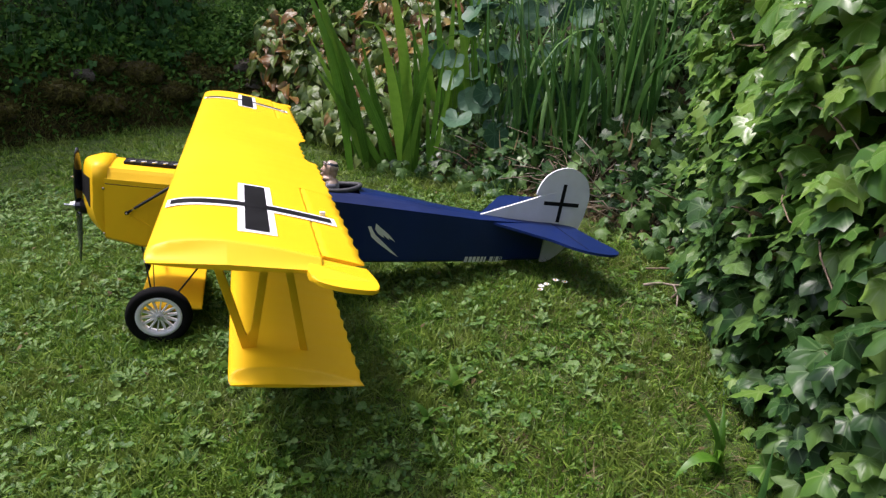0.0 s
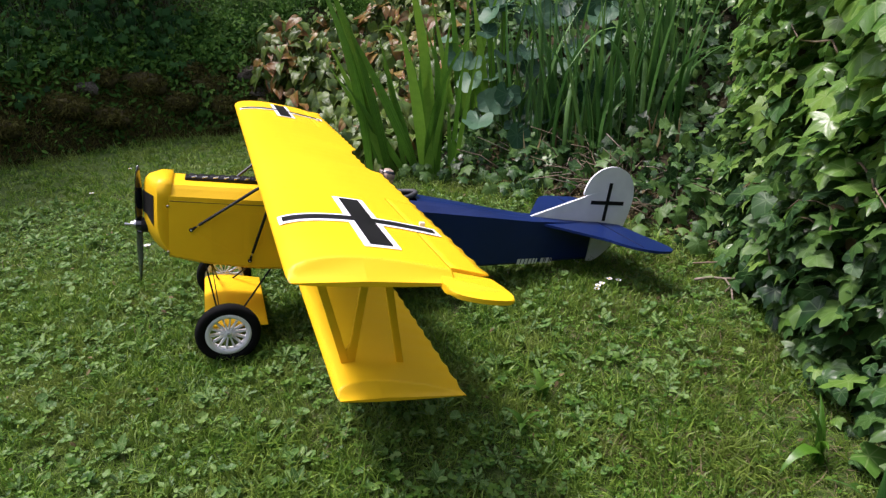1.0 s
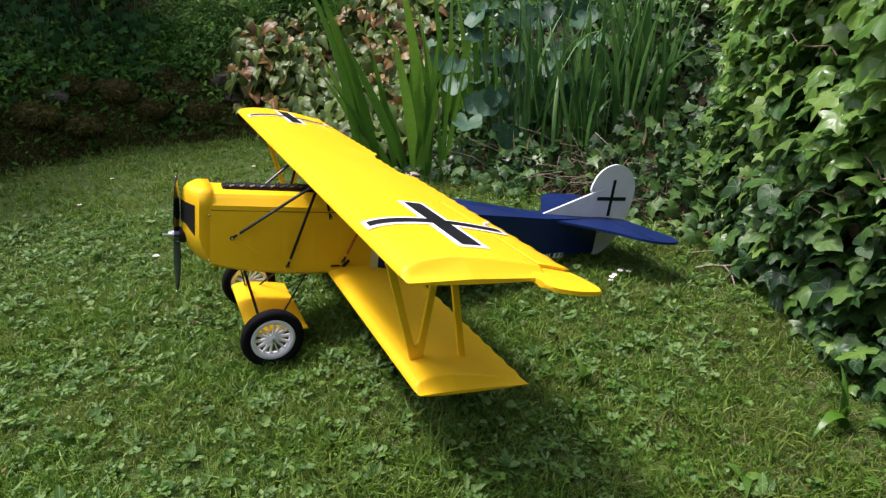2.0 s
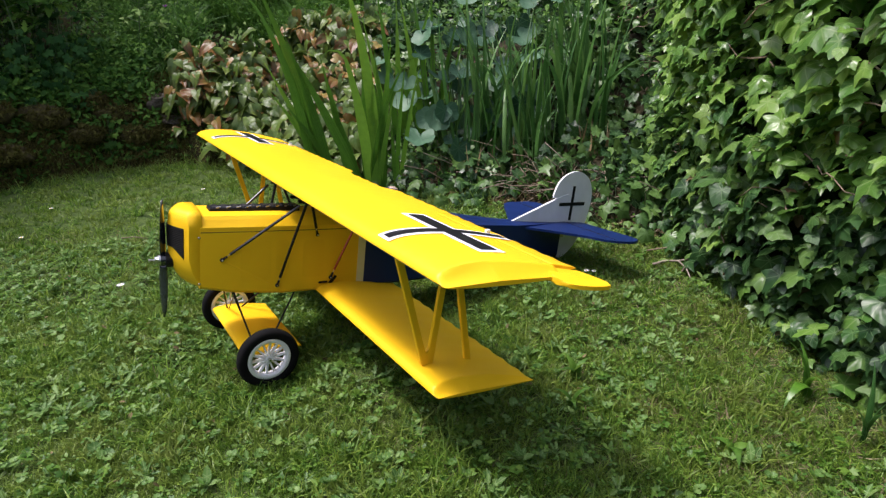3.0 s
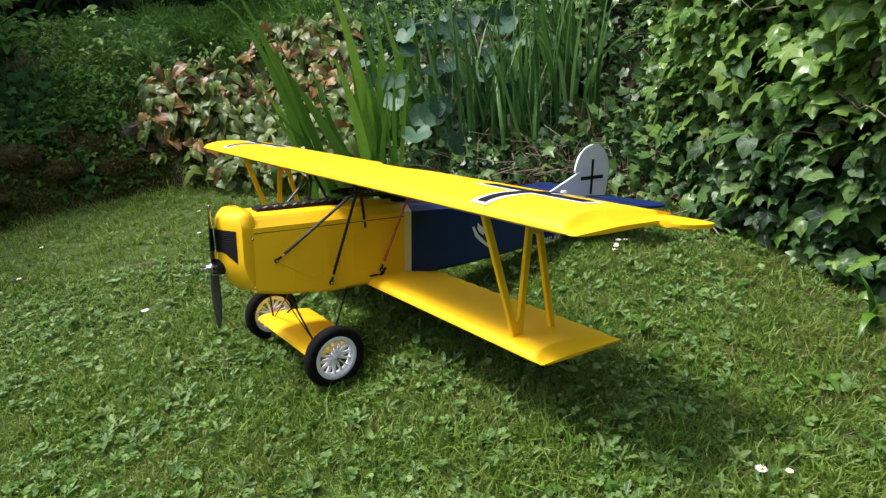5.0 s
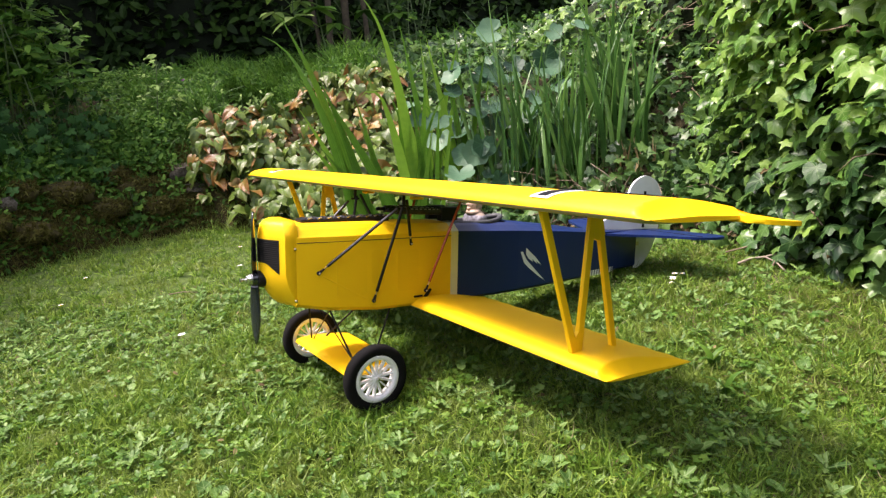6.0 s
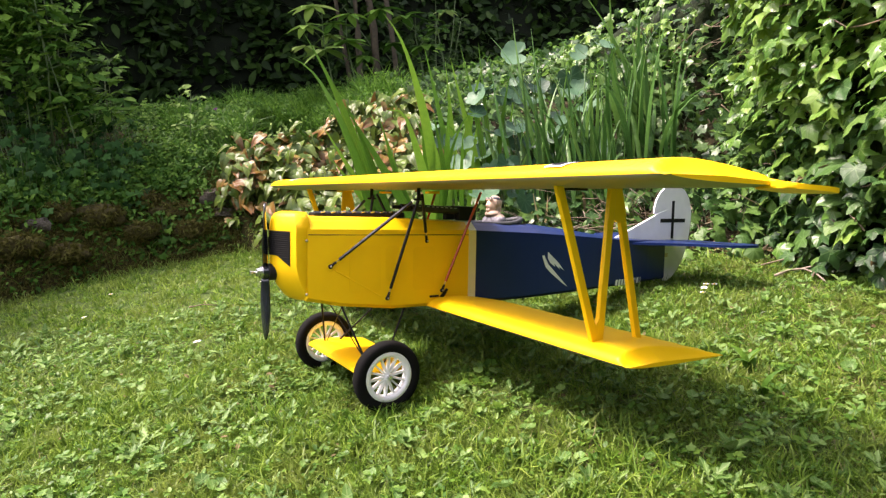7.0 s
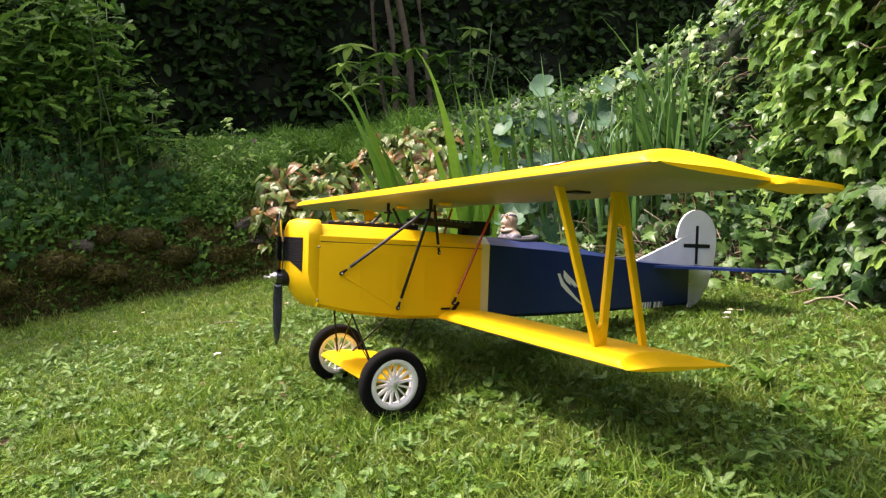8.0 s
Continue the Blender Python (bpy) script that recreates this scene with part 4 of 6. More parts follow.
def tuft_cover(name, n, x0, x1, d0, d1, tall, label, seed, blade=None, material=None, tilt=0.3):
    r = np.random.default_rng(seed)
    x = r.uniform(x0, x1, n)
    y = edge_y(x) + r.uniform(d0, d1, n)
    pos = np.column_stack([x, y, bank_height(x, y) - 0.01])
    up = np.column_stack([r.normal(0, tilt, n), r.normal(-0.1, tilt, n), np.ones(n)])
    high = r.uniform(*tall, n) * (1 + 0.3 * bumps(x, y, 6.0, 1.5))
    return tagged(strew(name, blade or blade_of(0.03, 1.0, 3), frames_of(pos, up, r.uniform(0, 6.28, n), high), material or BANK_GRASS), label, "grass", kind="stuff")


tuft_cover("long_grass", 6000, -1.9, -1.2, 0.6, 1.7, (0.12, 0.28), "long soft grass on top of the bank", 41)
tuft_cover("long_grass", 6000, -1.2, 0.3, 1.4, 2.2, (0.1, 0.26), "long soft grass behind the perennials", 45)
tuft_cover("tall_grass_mound", 9000, -1.35, 0.1, 1.5, 2.5, (0.14, 0.34), "bright tall grass standing on the bank before the trunks", 44, blade_of(0.021, 0.75, 3), TALL_GRASS, 0.2)
slope_cover("mound_herbs", 5200, -1.4, 0.1, 1.4, 2.4, (0.04, 0.26), SMALL_LEAF, (0.016, 0.036), HERB, "small bright leaves among the tall grass on the bank", "herbs", 46)
tuft_cover("edge_grass", 3200, -3.6, 0.4, -0.16, 0.08, (0.04, 0.11), "unmown grass along the foot of the bank", 43, material=GRASS)
tuft_cover("long_grass", 2200, -4.5, -1.4, 0.25, 0.8, (0.1, 0.24), "thin grass hanging over the bank", 42)

leaf_cloud("shrub", 5200, [((-3.55, 5.1, 1.4, 0.75, 0.55, 0.85), 0.5), ((-4.1, 4.7, 1.8, 0.7, 0.6, 1.1), 0.5)], OVAL_LEAF, (0.04, 0.085), SHRUB, "leafy green shrub on the bank", "shrub", 51, core=0.6)
leaf_cloud("shrub", 1500, [((-2.62, 5.05, 1.80, 0.48, 0.35, 0.5), 0.5), ((-3.0, 5.0, 1.5, 0.5, 0.35, 0.6), 0.3), ((-2.35, 5.1, 1.25, 0.3, 0.25, 0.4), 0.2)], TOOTHED_LEAF, (0.07, 0.14), HERB, "loose shrub with fresh green toothed leaves", "shrub", 52, face=(-0.1, -0.35, 0.8), core=0)
for i, (x, y) in enumerate(((-2.95, 4.62), (-2.7, 4.85), (-2.4, 4.98), (-3.1, 4.95), (-2.15, 5.15))):
    leafy_clump("lobed_herb", x, y, 42, 0.26, 0.42, LOBED_LEAF, (0.03, 0.058), [DARK_HERB], "dark green lobed leaves hanging over the bank", "herb", "lobed herbs on the bank", 120 + i)
leaf_cloud("undergrowth", 540, [((0.7, 6.9, 1.6, 1.3, 0.5, 0.8), 1.0)], OVAL_LEAF, (0.05, 0.1), SHADED_HEDGE, "thin dark undergrowth around the tree trunks", "undergrowth", 54, core=0)
leaf_cloud("hedge", 60000, [((x, 8.4, 2.4, 1.3, 0.8, 3.2), 1 / 11) for x in (-7.5, -6.3, -5.1, -3.9, -2.7, -1.5, -0.3, 0.9, 2.1, 3.3, 4.5)], OVAL_LEAF, (0.10, 0.17), SHADED_HEDGE, "tall dark laurel hedge closing the garden", "hedge", 53, core=0.88, within=(0.9, 4.3))


def blocking_hedge(name, x0, y0, x1, y1, tall, thick, label):
    """A clipped hedge with an uneven face, added where the view never goes to block low sky light."""
    long = math.hypot(x1 - x0, y1 - y0)
    ux, uy = (x1 - x0) / long, (y1 - y0) / long
    n = int(long / 0.25)
    rim = [(-thick, -0.05), (-thick, tall * 0.5), (-thick * 0.9, tall * 0.95), (0, tall), (thick * 0.9, tall * 0.95), (thick, tall * 0.5), (thick, -0.05)]
    v = []
    for i in range(n + 1):
        for j, (off, z) in enumerate(rim):
            s = long * i / n
            o = off * (1 + 0.12 * math.sin(s * 3.1 + j) + 0.08 * math.sin(s * 7.7 + 2 * j))
            v.append((x0 + ux * s - uy * o, y0 + uy * s + ux * o, z * (1 + 0.03 * math.sin(s * 2.3))))
    k = len(rim)
    f = [(i * k + j, (i + 1) * k + j, (i + 1) * k + j + 1, i * k + j + 1) for i in range(n) for j in range(k - 1)]
    f += [tuple(range(k)), tuple(n * k + j for j in range(k - 1, -1, -1))]
    return tagged(shape(name, v, f, SHADED_HEDGE), label, "hedge", kind="structure")


# both hedges are unseen, added to cut sky light from the sides
blocking_hedge("hedge_south", -8.5, -3.6, 3.2, -3.6, 2.7, 0.4, "unseen green hedge added to block low sky light from behind")
blocking_hedge("hedge_west", -8.2, -3.0, -8.2, 7.5, 2.7, 0.4, "unseen green hedge added to block low sky light from the left")


def sapling(x, y, tall, n, size, material, label, seed, leaf=OVAL_LEAF):
    r = np.random.default_rng(seed)
    z = float(bank_height(np.array(x), np.array(y)))
    owner = thing("sapling", pose(x, y, z - 0.02), label, "sapling", "saplings on the bank")
    me = fast_mesh("leaf", leaf[0], leaf[1], leaf[2])
    me.materials.append(material)
    pts = [(0.05 * math.sin(2.2 * h / tall + seed), 0.03 * math.cos(3 * h / tall), h) for h in np.linspace(0, tall, 8)]
    part("stem", tube_bm(pts, [0.0065 - 0.0006 * i for i in range(8)], 6), STALK, owner)
    for i in range(n):
        h = tall * (0.35 + 0.65 * (i + 1) / n)
        a = i * 2.4
        base = Vector((float(np.interp(h, [q[2] for q in pts], [q[0] for q in pts])), 0.0, h))
        reach = 0.22 * (1.15 - h / tall) + 0.05
        tip = base + Vector((math.cos(a) * reach, math.sin(a) * reach, 0.03))
        part("twig", tube_bm([base, base.lerp(tip, 0.6) + Vector((0, 0, 0.02)), tip], [0.0026, 0.002, 0.0012], 5), STALK, owner)
        for q in range(5):
            f = 0.45 + 0.2 * (q + 1) // 2 * 0.5 + 0.11 * q
            side = (-1) ** q * (0.9 if q < 4 else 0.0)
            ob = new("leaf", me)
            ob.parent = owner
            spot = base.lerp(tip, min(1.05, f)) + Vector((r.normal(0, 0.012), r.normal(0, 0.012), r.normal(0.01, 0.01)))
            m = frames_of(np.array([spot]), np.array([(0.1 * math.cos(a), -0.45 + 0.1 * math.sin(a), 0.85)]) + r.normal(0, 0.22, (1, 3)), np.array([math.pi / 2 + a + side + r.normal(0, 0.3)]), r.uniform(*size, 1))[0]
            ob.matrix_local = Matrix((*m.tolist(), (0, 0, 0, 1)))
    return owner


def whorled_sapling(x, y, whorls, material, label, seed):
    """A thin stem whose long leaves stand out in flat whorls. whorls: rows of x, y, z in the world, leaf length, leaves."""
    r = np.random.default_rng(seed)
    z = float(bank_height(np.array(x), np.array(y)))
    owner = thing("sapling", pose(x, y, z - 0.02), label, "sapling", "saplings on the bank")
    me = fast_mesh("leaf", *PALM_LEAF)
    me.materials.append(material)
    me.polygons.foreach_set("use_smooth", np.ones(len(me.polygons), bool))
    tall = max(w[2] for w in whorls) - z
    part("stem", tube_bm([(0, 0, 0), (0.02, 0, tall * 0.35), (-0.01, 0.01, tall * 0.7), (0.01, 0, tall * 0.96)], [0.009, 0.008, 0.006, 0.004], 6), STALK, owner)
    for wx, wy, wz, size, n in whorls:
        tip = Vector((wx - x, wy - y, wz - z))
        foot = Vector((0, 0, max(0.1, tip.z - 0.5 * (tip.xy.length + 0.12))))
        part("twig", tube_bm([foot, foot.lerp(tip, 0.6) + Vector((0, 0, 0.015)), tip], [0.004, 0.003, 0.002], 5), STALK, owner)
        for q in range(n):
            a = math.tau * q / n + r.normal(0, 0.2)
            out = Vector((math.cos(a), math.sin(a), r.normal(-0.12, 0.12)))
            ob = new("leaf", me)
            ob.parent = owner
            up = Vector((0, 0, 1)) - out * out.z
            side = out.cross(up).normalized()
            m = Matrix((side, out.normalized(), side.cross(out).normalized())).transposed() * (size * r.uniform(0.8, 1.15))
            ob.matrix_local = Matrix.Translation(tip) @ m.to_4x4()
    return owner


whorled_sapling(-0.45, 5.8, ((-0.52, 5.78, 1.93, 0.22, 7), (-0.60, 5.75, 1.77, 0.19, 6), (-0.46, 5.72, 1.55, 0.25, 7), (-0.38, 5.9, 1.7, 0.19, 6), (-0.62, 5.9, 1.62, 0.18, 6)), PALE_LEAF, "slim sapling with whorls of long sunlit leaves", 71)
whorled_sapling(-0.24, 5.85, ((-0.26, 5.78, 1.62, 0.24, 7), (-0.2, 5.85, 1.86, 0.2, 6), (-0.34, 5.9, 1.8, 0.19, 6), (-0.1, 5.9, 1.5, 0.2, 6)), HERB, "slim sapling with whorls of green leaves", 72)
whorled_sapling(0.42, 5.9, ((0.32, 5.85, 1.82, 0.23, 6), (0.46, 5.8, 1.54, 0.24, 7), (0.62, 5.9, 1.7, 0.2, 6), (0.2, 5.95, 1.6, 0.2, 6), (0.1, 5.9, 1.9, 0.22, 6)), SHRUB, "dark sapling with whorls of broad leaves", 86)
whorled_sapling(0.62, 5.85, ((0.65, 5.8, 2.03, 0.18, 7), (0.7, 5.85, 1.85, 0.16, 6)), PALE_LEAF, "slim sapling with a pale whorl of leaves at its top", 87)
sapling(0.55, 5.6, 0.8, 9, (0.05, 0.09), SHRUB, "slim sapling with mid-green leaves", 73)
sapling(-1.62, 5.35, 0.56, 8, (0.035, 0.075), PALE_LEAF, "small yellow-green shoot on the bank", 74)
# the paler HERB colour stands in for sun on some of these stems
for i, (x, y, tall, mat) in enumerate(((-2.62, 4.95, 1.25, SHRUB), (-2.5, 5.1, 1.35, HERB), (-2.38, 4.88, 1.15, SHRUB), (-2.25, 5.05, 1.2, HERB), (-2.75, 5.15, 1.3, SHRUB), (-2.12, 5.2, 0.8, SHRUB), (-2.9, 4.9, 1.25, SHRUB), (-3.1, 4.7, 1.1, HERB))):
    sapling(x, y, tall, 18, (0.05, 0.10), mat, "tall stem with sunlit yellow-green leaves" if mat is HERB else "tall leafy stem growing on the bank", 75 + i)
for i, (x, y) in enumerate(((-1.5, 5.32), (-1.34, 5.3), (-1.18, 5.34), (-1.02, 5.36), (-0.9, 5.4))):
    leafy_clump("pale_herb", x, y, 20, 0.1, 0.3, OVAL_LEAF, (0.03, 0.05), [PALE_LEAF], "low herb with pale yellow-green leaves", "herb", "pale herbs on the bank", 170 + i)


def bellflower(x, y, tall, label):
    z = float(bank_height(np.array(x), np.array(y)))
    owner = thing("bellflower", pose(x, y, z - 0.01), label, "flower")
    part("stalk", tube_bm([(0, 0, 0), (0.01, 0, tall * 0.6), (0.0, -0.01, tall)], [0.002, 0.0016, 0.001], 5), STALK, owner)
    for i in range(5):
        a = math.tau * i / 5
        u, w = Vector((math.cos(a), math.sin(a), 0)), Vector((-math.sin(a), math.cos(a), 0))
        c = Vector((0, -0.01, tall))
        shape("petal", [c, c + u * 0.012 + w * 0.007 + Vector((0, 0, 0.010)), c + u * 0.020 + Vector((0, 0, 0.022)), c + u * 0.012 - w * 0.007 + Vector((0, 0, 0.010))], [(0, 1, 2, 3)], PURPLE, owner)


bellflower(-1.42, 5.28, 0.42, "single small purple bell-shaped flower on the bank")


def tree(x, y, r0, tall, seed, lean, crown):
    """A slender tree. crown: ellipsoids of x, y, z, three radii, in the world, that its leaves fill."""
    z = float(bank_height(np.array(x), np.array(y)))
    owner = thing("tree", pose(x, y, z - 0.05), "slender tree with dark bark and an unseen crown added to cast shade", "tree", "slender trees behind the bed")
    r = np.random.default_rng(seed)
    pts = [(lean * (h / tall) ** 2 + 0.03 * math.sin(h * 3 + seed), 0.02 * math.cos(h * 2.3), h) for h in np.linspace(0, tall, 10)]
    part("trunk", tube_bm(pts, [r0 * (1.25 if i == 0 else 1 - 0.05 * i) for i in range(10)], 10), BARK, owner, smooth=True)
    lv = []
    for cx, cy, cz, rx, ry, rz, n in crown:
        c = Vector((cx - x, cy - y, cz - z + 0.05))
        top = Vector(pts[-1])
        mid = top.lerp(c, 0.5) + Vector((0, 0, 0.15))
        part("limb", tube_bm([pts[-2], mid, c], [r0 * 0.5, r0 * 0.35, r0 * 0.12], 6), BARK, owner)
        for _ in range(6):
            d = Vector(r.normal(0, 1, 3)).normalized()
            part("limb", tube_bm([mid.lerp(c, 0.6), c + Vector((d.x * rx * 0.4, d.y * ry * 0.4, d.z * rz * 0.3)), c + Vector((d.x * rx * 0.8, d.y * ry * 0.8, d.z * rz * 0.6))], [r0 * 0.25, r0 * 0.15, r0 * 0.06], 5), BARK, owner)
        d = r.normal(0, 1, (n, 3))
        d /= np.linalg.norm(d, axis=1, keepdims=True)
        lv.append(np.array(c) + d * r.uniform(0.3, 1.08, (n, 1)) * np.array([rx, ry, rz]))
    lv = np.concatenate(lv)
    nrm = np.tile((0, -0.2, 0.9), (len(lv), 1)) + r.normal(0, 0.45, (len(lv), 3))
    tagged(strew("crown", SMALL_LEAF, frames_of(lv, nrm, r.uniform(0, 6.28, len(lv)), r.uniform(0.08, 0.15, len(lv))), SHRUB, owner), kind="stuff")


# crowns are added above the view, set where they shade hedge and slope
tree(-0.02, 6.7, 0.035, 3.4, 61, -0.1, [(-1.4, 7.0, 4.6, 1.9, 1.1, 0.7, 2600)])
tree(0.14, 6.75, 0.045, 3.6, 62, -0.08, [(-2.6, 8.1, 5.4, 2.4, 1.2, 0.8, 2800)])
tree(0.30, 6.6, 0.03, 3.4, 63, 0.15, [(0.9, 7.6, 5.0, 1.6, 1.1, 0.7, 1800)])
tree(-0.16, 6.85, 0.025, 3.4, 64, 0.05, [(-0.3, 6.4, 4.7, 1.0, 0.7, 0.6, 1000)])
# unseen tree, added so that its crowns shade the left bank and lawn
tree(-4.9, 5.6, 0.09, 3.2, 65, 0.2, [(-4.3, 5.7, 4.1, 1.5, 1.2, 0.7, 3000), (-4.6, 6.9, 4.3, 1.3, 1.0, 0.6, 2000), (-5.0, 4.0, 4.1, 1.35, 0.8, 0.5, 3000)])


# ---- stones and moss on the bank ----
def stone(x, y, z, size, label, seed):
    bm = bmesh.new()
    bmesh.ops.create_icosphere(bm, subdivisions=3, radius=1)
    for v in bm.verts:
        c = v.co.copy()
        f = 1 + 0.55 * noise.noise(c * 1.6 + Vector((seed, 0, 0))) + 0.25 * noise.noise(c * 4 + Vector((0, seed, 0))) + 0.1 * noise.noise(c * 11)
        q = Vector([math.copysign(abs(a) ** 0.55, a) for a in c]) * f
        v.co = Vector((q.x * size[0], q.y * size[1], q.z * size[2]))
    ob = part("stone", bm, STONE, None, smooth=True)
    ob.matrix_world = pose(x, y, z, 6 * math.sin(seed), 8 * math.cos(seed * 2), 40 * math.sin(seed * 3))
    return tagged(ob, label, "stone", "stones in the bank")


stone(-2.55, 4.36, 0.40, (0.115, 0.08, 0.055), "rough pinkish grey stone set in the mossy bank", 1.0)
stone(-2.36, 4.52, 0.36, (0.05, 0.05, 0.028), "small grey stone sunk in the moss", 5.0)
stone(-1.46, 4.88, 0.42, (0.14, 0.10, 0.06), "flat dark stone beside the perennials", 2.0)
stone(-1.42, 4.80, 0.30, (0.11, 0.07, 0.03), "pale flat stone jutting from the bank", 3.0)


def moss_cushion(x, d, size, seed):
    y = float(edge_y(x)) + d
    z = float(bank_height(np.array(x), np.array(y)))
    owner = thing("moss_cushion", pose(x, y, z - 0.02), "brown-green moss cushion hanging on the bank", "moss", "moss cushions on the bank")
    bm = bmesh.new()
    bmesh.ops.create_icosphere(bm, subdivisions=3, radius=1)
    for v in bm.verts:
        f = 1 + 0.3 * noise.noise(v.co * 1.8 + Vector((seed, 0, 0))) + 0.14 * noise.noise(v.co * 5 + Vector((0, seed, 0)))
        v.co = Vector((v.co.x * size, v.co.y * size * 0.4, v.co.z * size * 0.42)) * f
    part("cushion", bm, MOSS, owner, smooth=True)
    r = np.random.default_rng(int(seed * 10))
    n = 1600
    dd = r.normal(0, 1, (n, 3))
    dd /= np.linalg.norm(dd, axis=1, keepdims=True)
    pos = dd * np.array([size, size * 0.4, size * 0.42]) * (0.95 + 0.3 * bumps(dd[:, 0], dd[:, 2], 3.0, seed)[:, None])
    tagged(strew("moss_leaf", blade_of(0.25, 1.2, 2), frames_of(pos, dd + np.array([0, -0.2, -0.5]), r.uniform(0, 6.28, n), r.uniform(0.02, 0.05, n)), MOSS_TUFT, owner), kind="stuff")


for i, (x, d, size) in enumerate(((-2.85, 0.12, 0.16), (-2.62, 0.2, 0.2), (-2.4, 0.1, 0.17), (-2.25, 0.24, 0.2), (-2.05, 0.14, 0.17), (-1.85, 0.22, 0.19), (-1.68, 0.1, 0.15), (-2.0, 0.32, 0.18), (-2.5, 0.34, 0.18), (-1.62, 0.28, 0.14), (-3.1, 0.2, 0.2), (-3.35, 0.15, 0.22))):
    moss_cushion(x, d, size, 1.0 + i * 0.7)


def moss_curtain(n, x0, x1, d0, d1, seed):
    """Soft threads of moss and fine roots that hang down over the face of the bank."""
    r = np.random.default_rng(seed)
    x = r.uniform(x0, x1, n)
    y = edge_y(x) + r.uniform(d0, d1, n)
    pos = np.column_stack([x, y, bank_height(x, y) + r.uniform(0.0, 0.04, n)])
    down = np.column_stack([r.normal(0, 0.35, n), r.normal(-0.7, 0.3, n), r.normal(-0.5, 0.45, n)])
    return tagged(strew("hanging_moss", blade_of(0.07, 0.8), frames_of(pos, down, r.uniform(0, 6.28, n), r.uniform(0.03, 0.08, n)), MOSS_TUFT), "soft brown and olive moss hanging over the bank", "moss", kind="stuff")


moss_curtain(22000, -3.2, -1.35, 0.0, 0.5, 81)
for i, (x, d) in enumerate(((-3.35, 0.35), (-3.1, 0.45), (-2.85, 0.42), (-2.6, 0.5), (-2.35, 0.52), (-2.1, 0.5), (-3.3, 0.08), (-2.95, 0.05), (-1.85, 0.06), (-1.7, 0.3))):
    small = d < 0.32
    leafy_clump("lobed_herb", x, float(edge_y(x)) + d, 20 if small else 50, 0.12 if small else 0.24, 0.14 if small else 0.3, LOBED_LEAF, (0.025, 0.05) if small else (0.03, 0.058), [HERB if small else DARK_HERB], "small fresh green plant at the foot of the bank" if small else "dark green lobed leaves hanging over the bank", "herb", "lobed herbs on the bank", 140 + i)


# ---- daisies ----
def daisy(x, y, n, label, r0=0.011, seed=0):
    r = np.random.default_rng(seed)
    owner = thing("daisy", pose(x, y, 0.0), label, "daisy", "daisies in the lawn")
    for j in range(n):
        px, py = (0, 0) if n == 1 else (r.normal(0, 0.02), r.normal(0, 0.02))
        h = r.uniform(0.035, 0.055)
        part("stalk", rod_bm((px, py, 0), (px, py, h), 0.0009, 5), CLOVER, owner)
        bm = bmesh.new()
        for i in range(14):
            a = math.tau * i / 14
            u, v = Vector((math.cos(a), math.sin(a), 0)), Vector((-math.sin(a), math.cos(a), 0))
            c = Vector((px, py, h))
            bm.faces.new([bm.verts.new(p) for p in (c + u * 0.002, c + u * r0 * 0.6 + v * 0.0018 + Vector((0, 0, 0.001)), c + u * r0 + Vector((0, 0, 0.002)), c + u * r0 * 0.6 - v * 0.0018 + Vector((0, 0, 0.001)))])
        part("petals", bm, WHITE, owner)
        bm = bmesh.new()
        bmesh.ops.create_uvsphere(bm, u_segments=8, v_segments=5, radius=0.0035, matrix=Matrix.Translation((px, py, h + 0.001)) @ Matrix.Diagonal((1, 1, 0.6, 1)))
        part("flower_heart", bm, YELLOW, owner)
    return owner


# ---- the model biplane, in its own frame: x aft from the propeller, y to its right, z up ----
plane = thing("model_biplane", pose(-1.0462, 1.6994, 0.368, -1.0, 9.0, 17.2), "large yellow and blue model biplane with black crosses on the lawn", "model aircraft")


def foil(u):
    return (0.2969 * math.sqrt(max(u, 0)) - 0.126 * u - 0.3516 * u * u + 0.2843 * u ** 3 - 0.1036 * u ** 4) / 0.1


UPPER = dict(le=0.271, te=0.636, z0=0.236, z1=0.227, top=0.030, low=0.013, full=0.938, tip=0.980, rib=0.062, ridge=0.342)
LOWER = dict(le=0.410, te=0.702, z0=-0.108, z1=-0.121, top=0.026, low=0.011, full=0.770, tip=0.804, rib=0.062, ridge=0.3227)


def wing_span(w, y):
    """Leading edge, trailing edge and thickness at a place along the span."""
    a = abs(y)
    cap, le, te = 2.0, w["le"], w["te"]
    if a > w["full"]:
        k = min(1, (a - w["full"]) / (w["tip"] - w["full"]))
        cap = 1 - 0.92 * k
        le += 0.004 * k * k
    sag = math.sin(math.pi * ((a / w["rib"]) % 1.0))
    te -= 0.006 * sag
    return le, te, 1 - 0.01 * sag, cap


def bevel(cap, u, ridge):
    """The height left by the bevelled tip: two flats that meet in a ridge over the spar."""
    if cap > 1:
        return cap
    return cap - 1.9 * cap * (1 - cap) * max((ridge - u) / ridge, 0.7 * (u - ridge) / (1 - ridge))


def wing_top(w, x, y):
    le, te, thick, cap = wing_span(w, y)
    u = min(1, max(0, (x - w["le"]) / (w["te"] - w["le"])))
    return w["z0"] + (w["z1"] - w["z0"]) * u + w["top"] * min(bevel(cap, u, w["ridge"]), thick * foil(u))


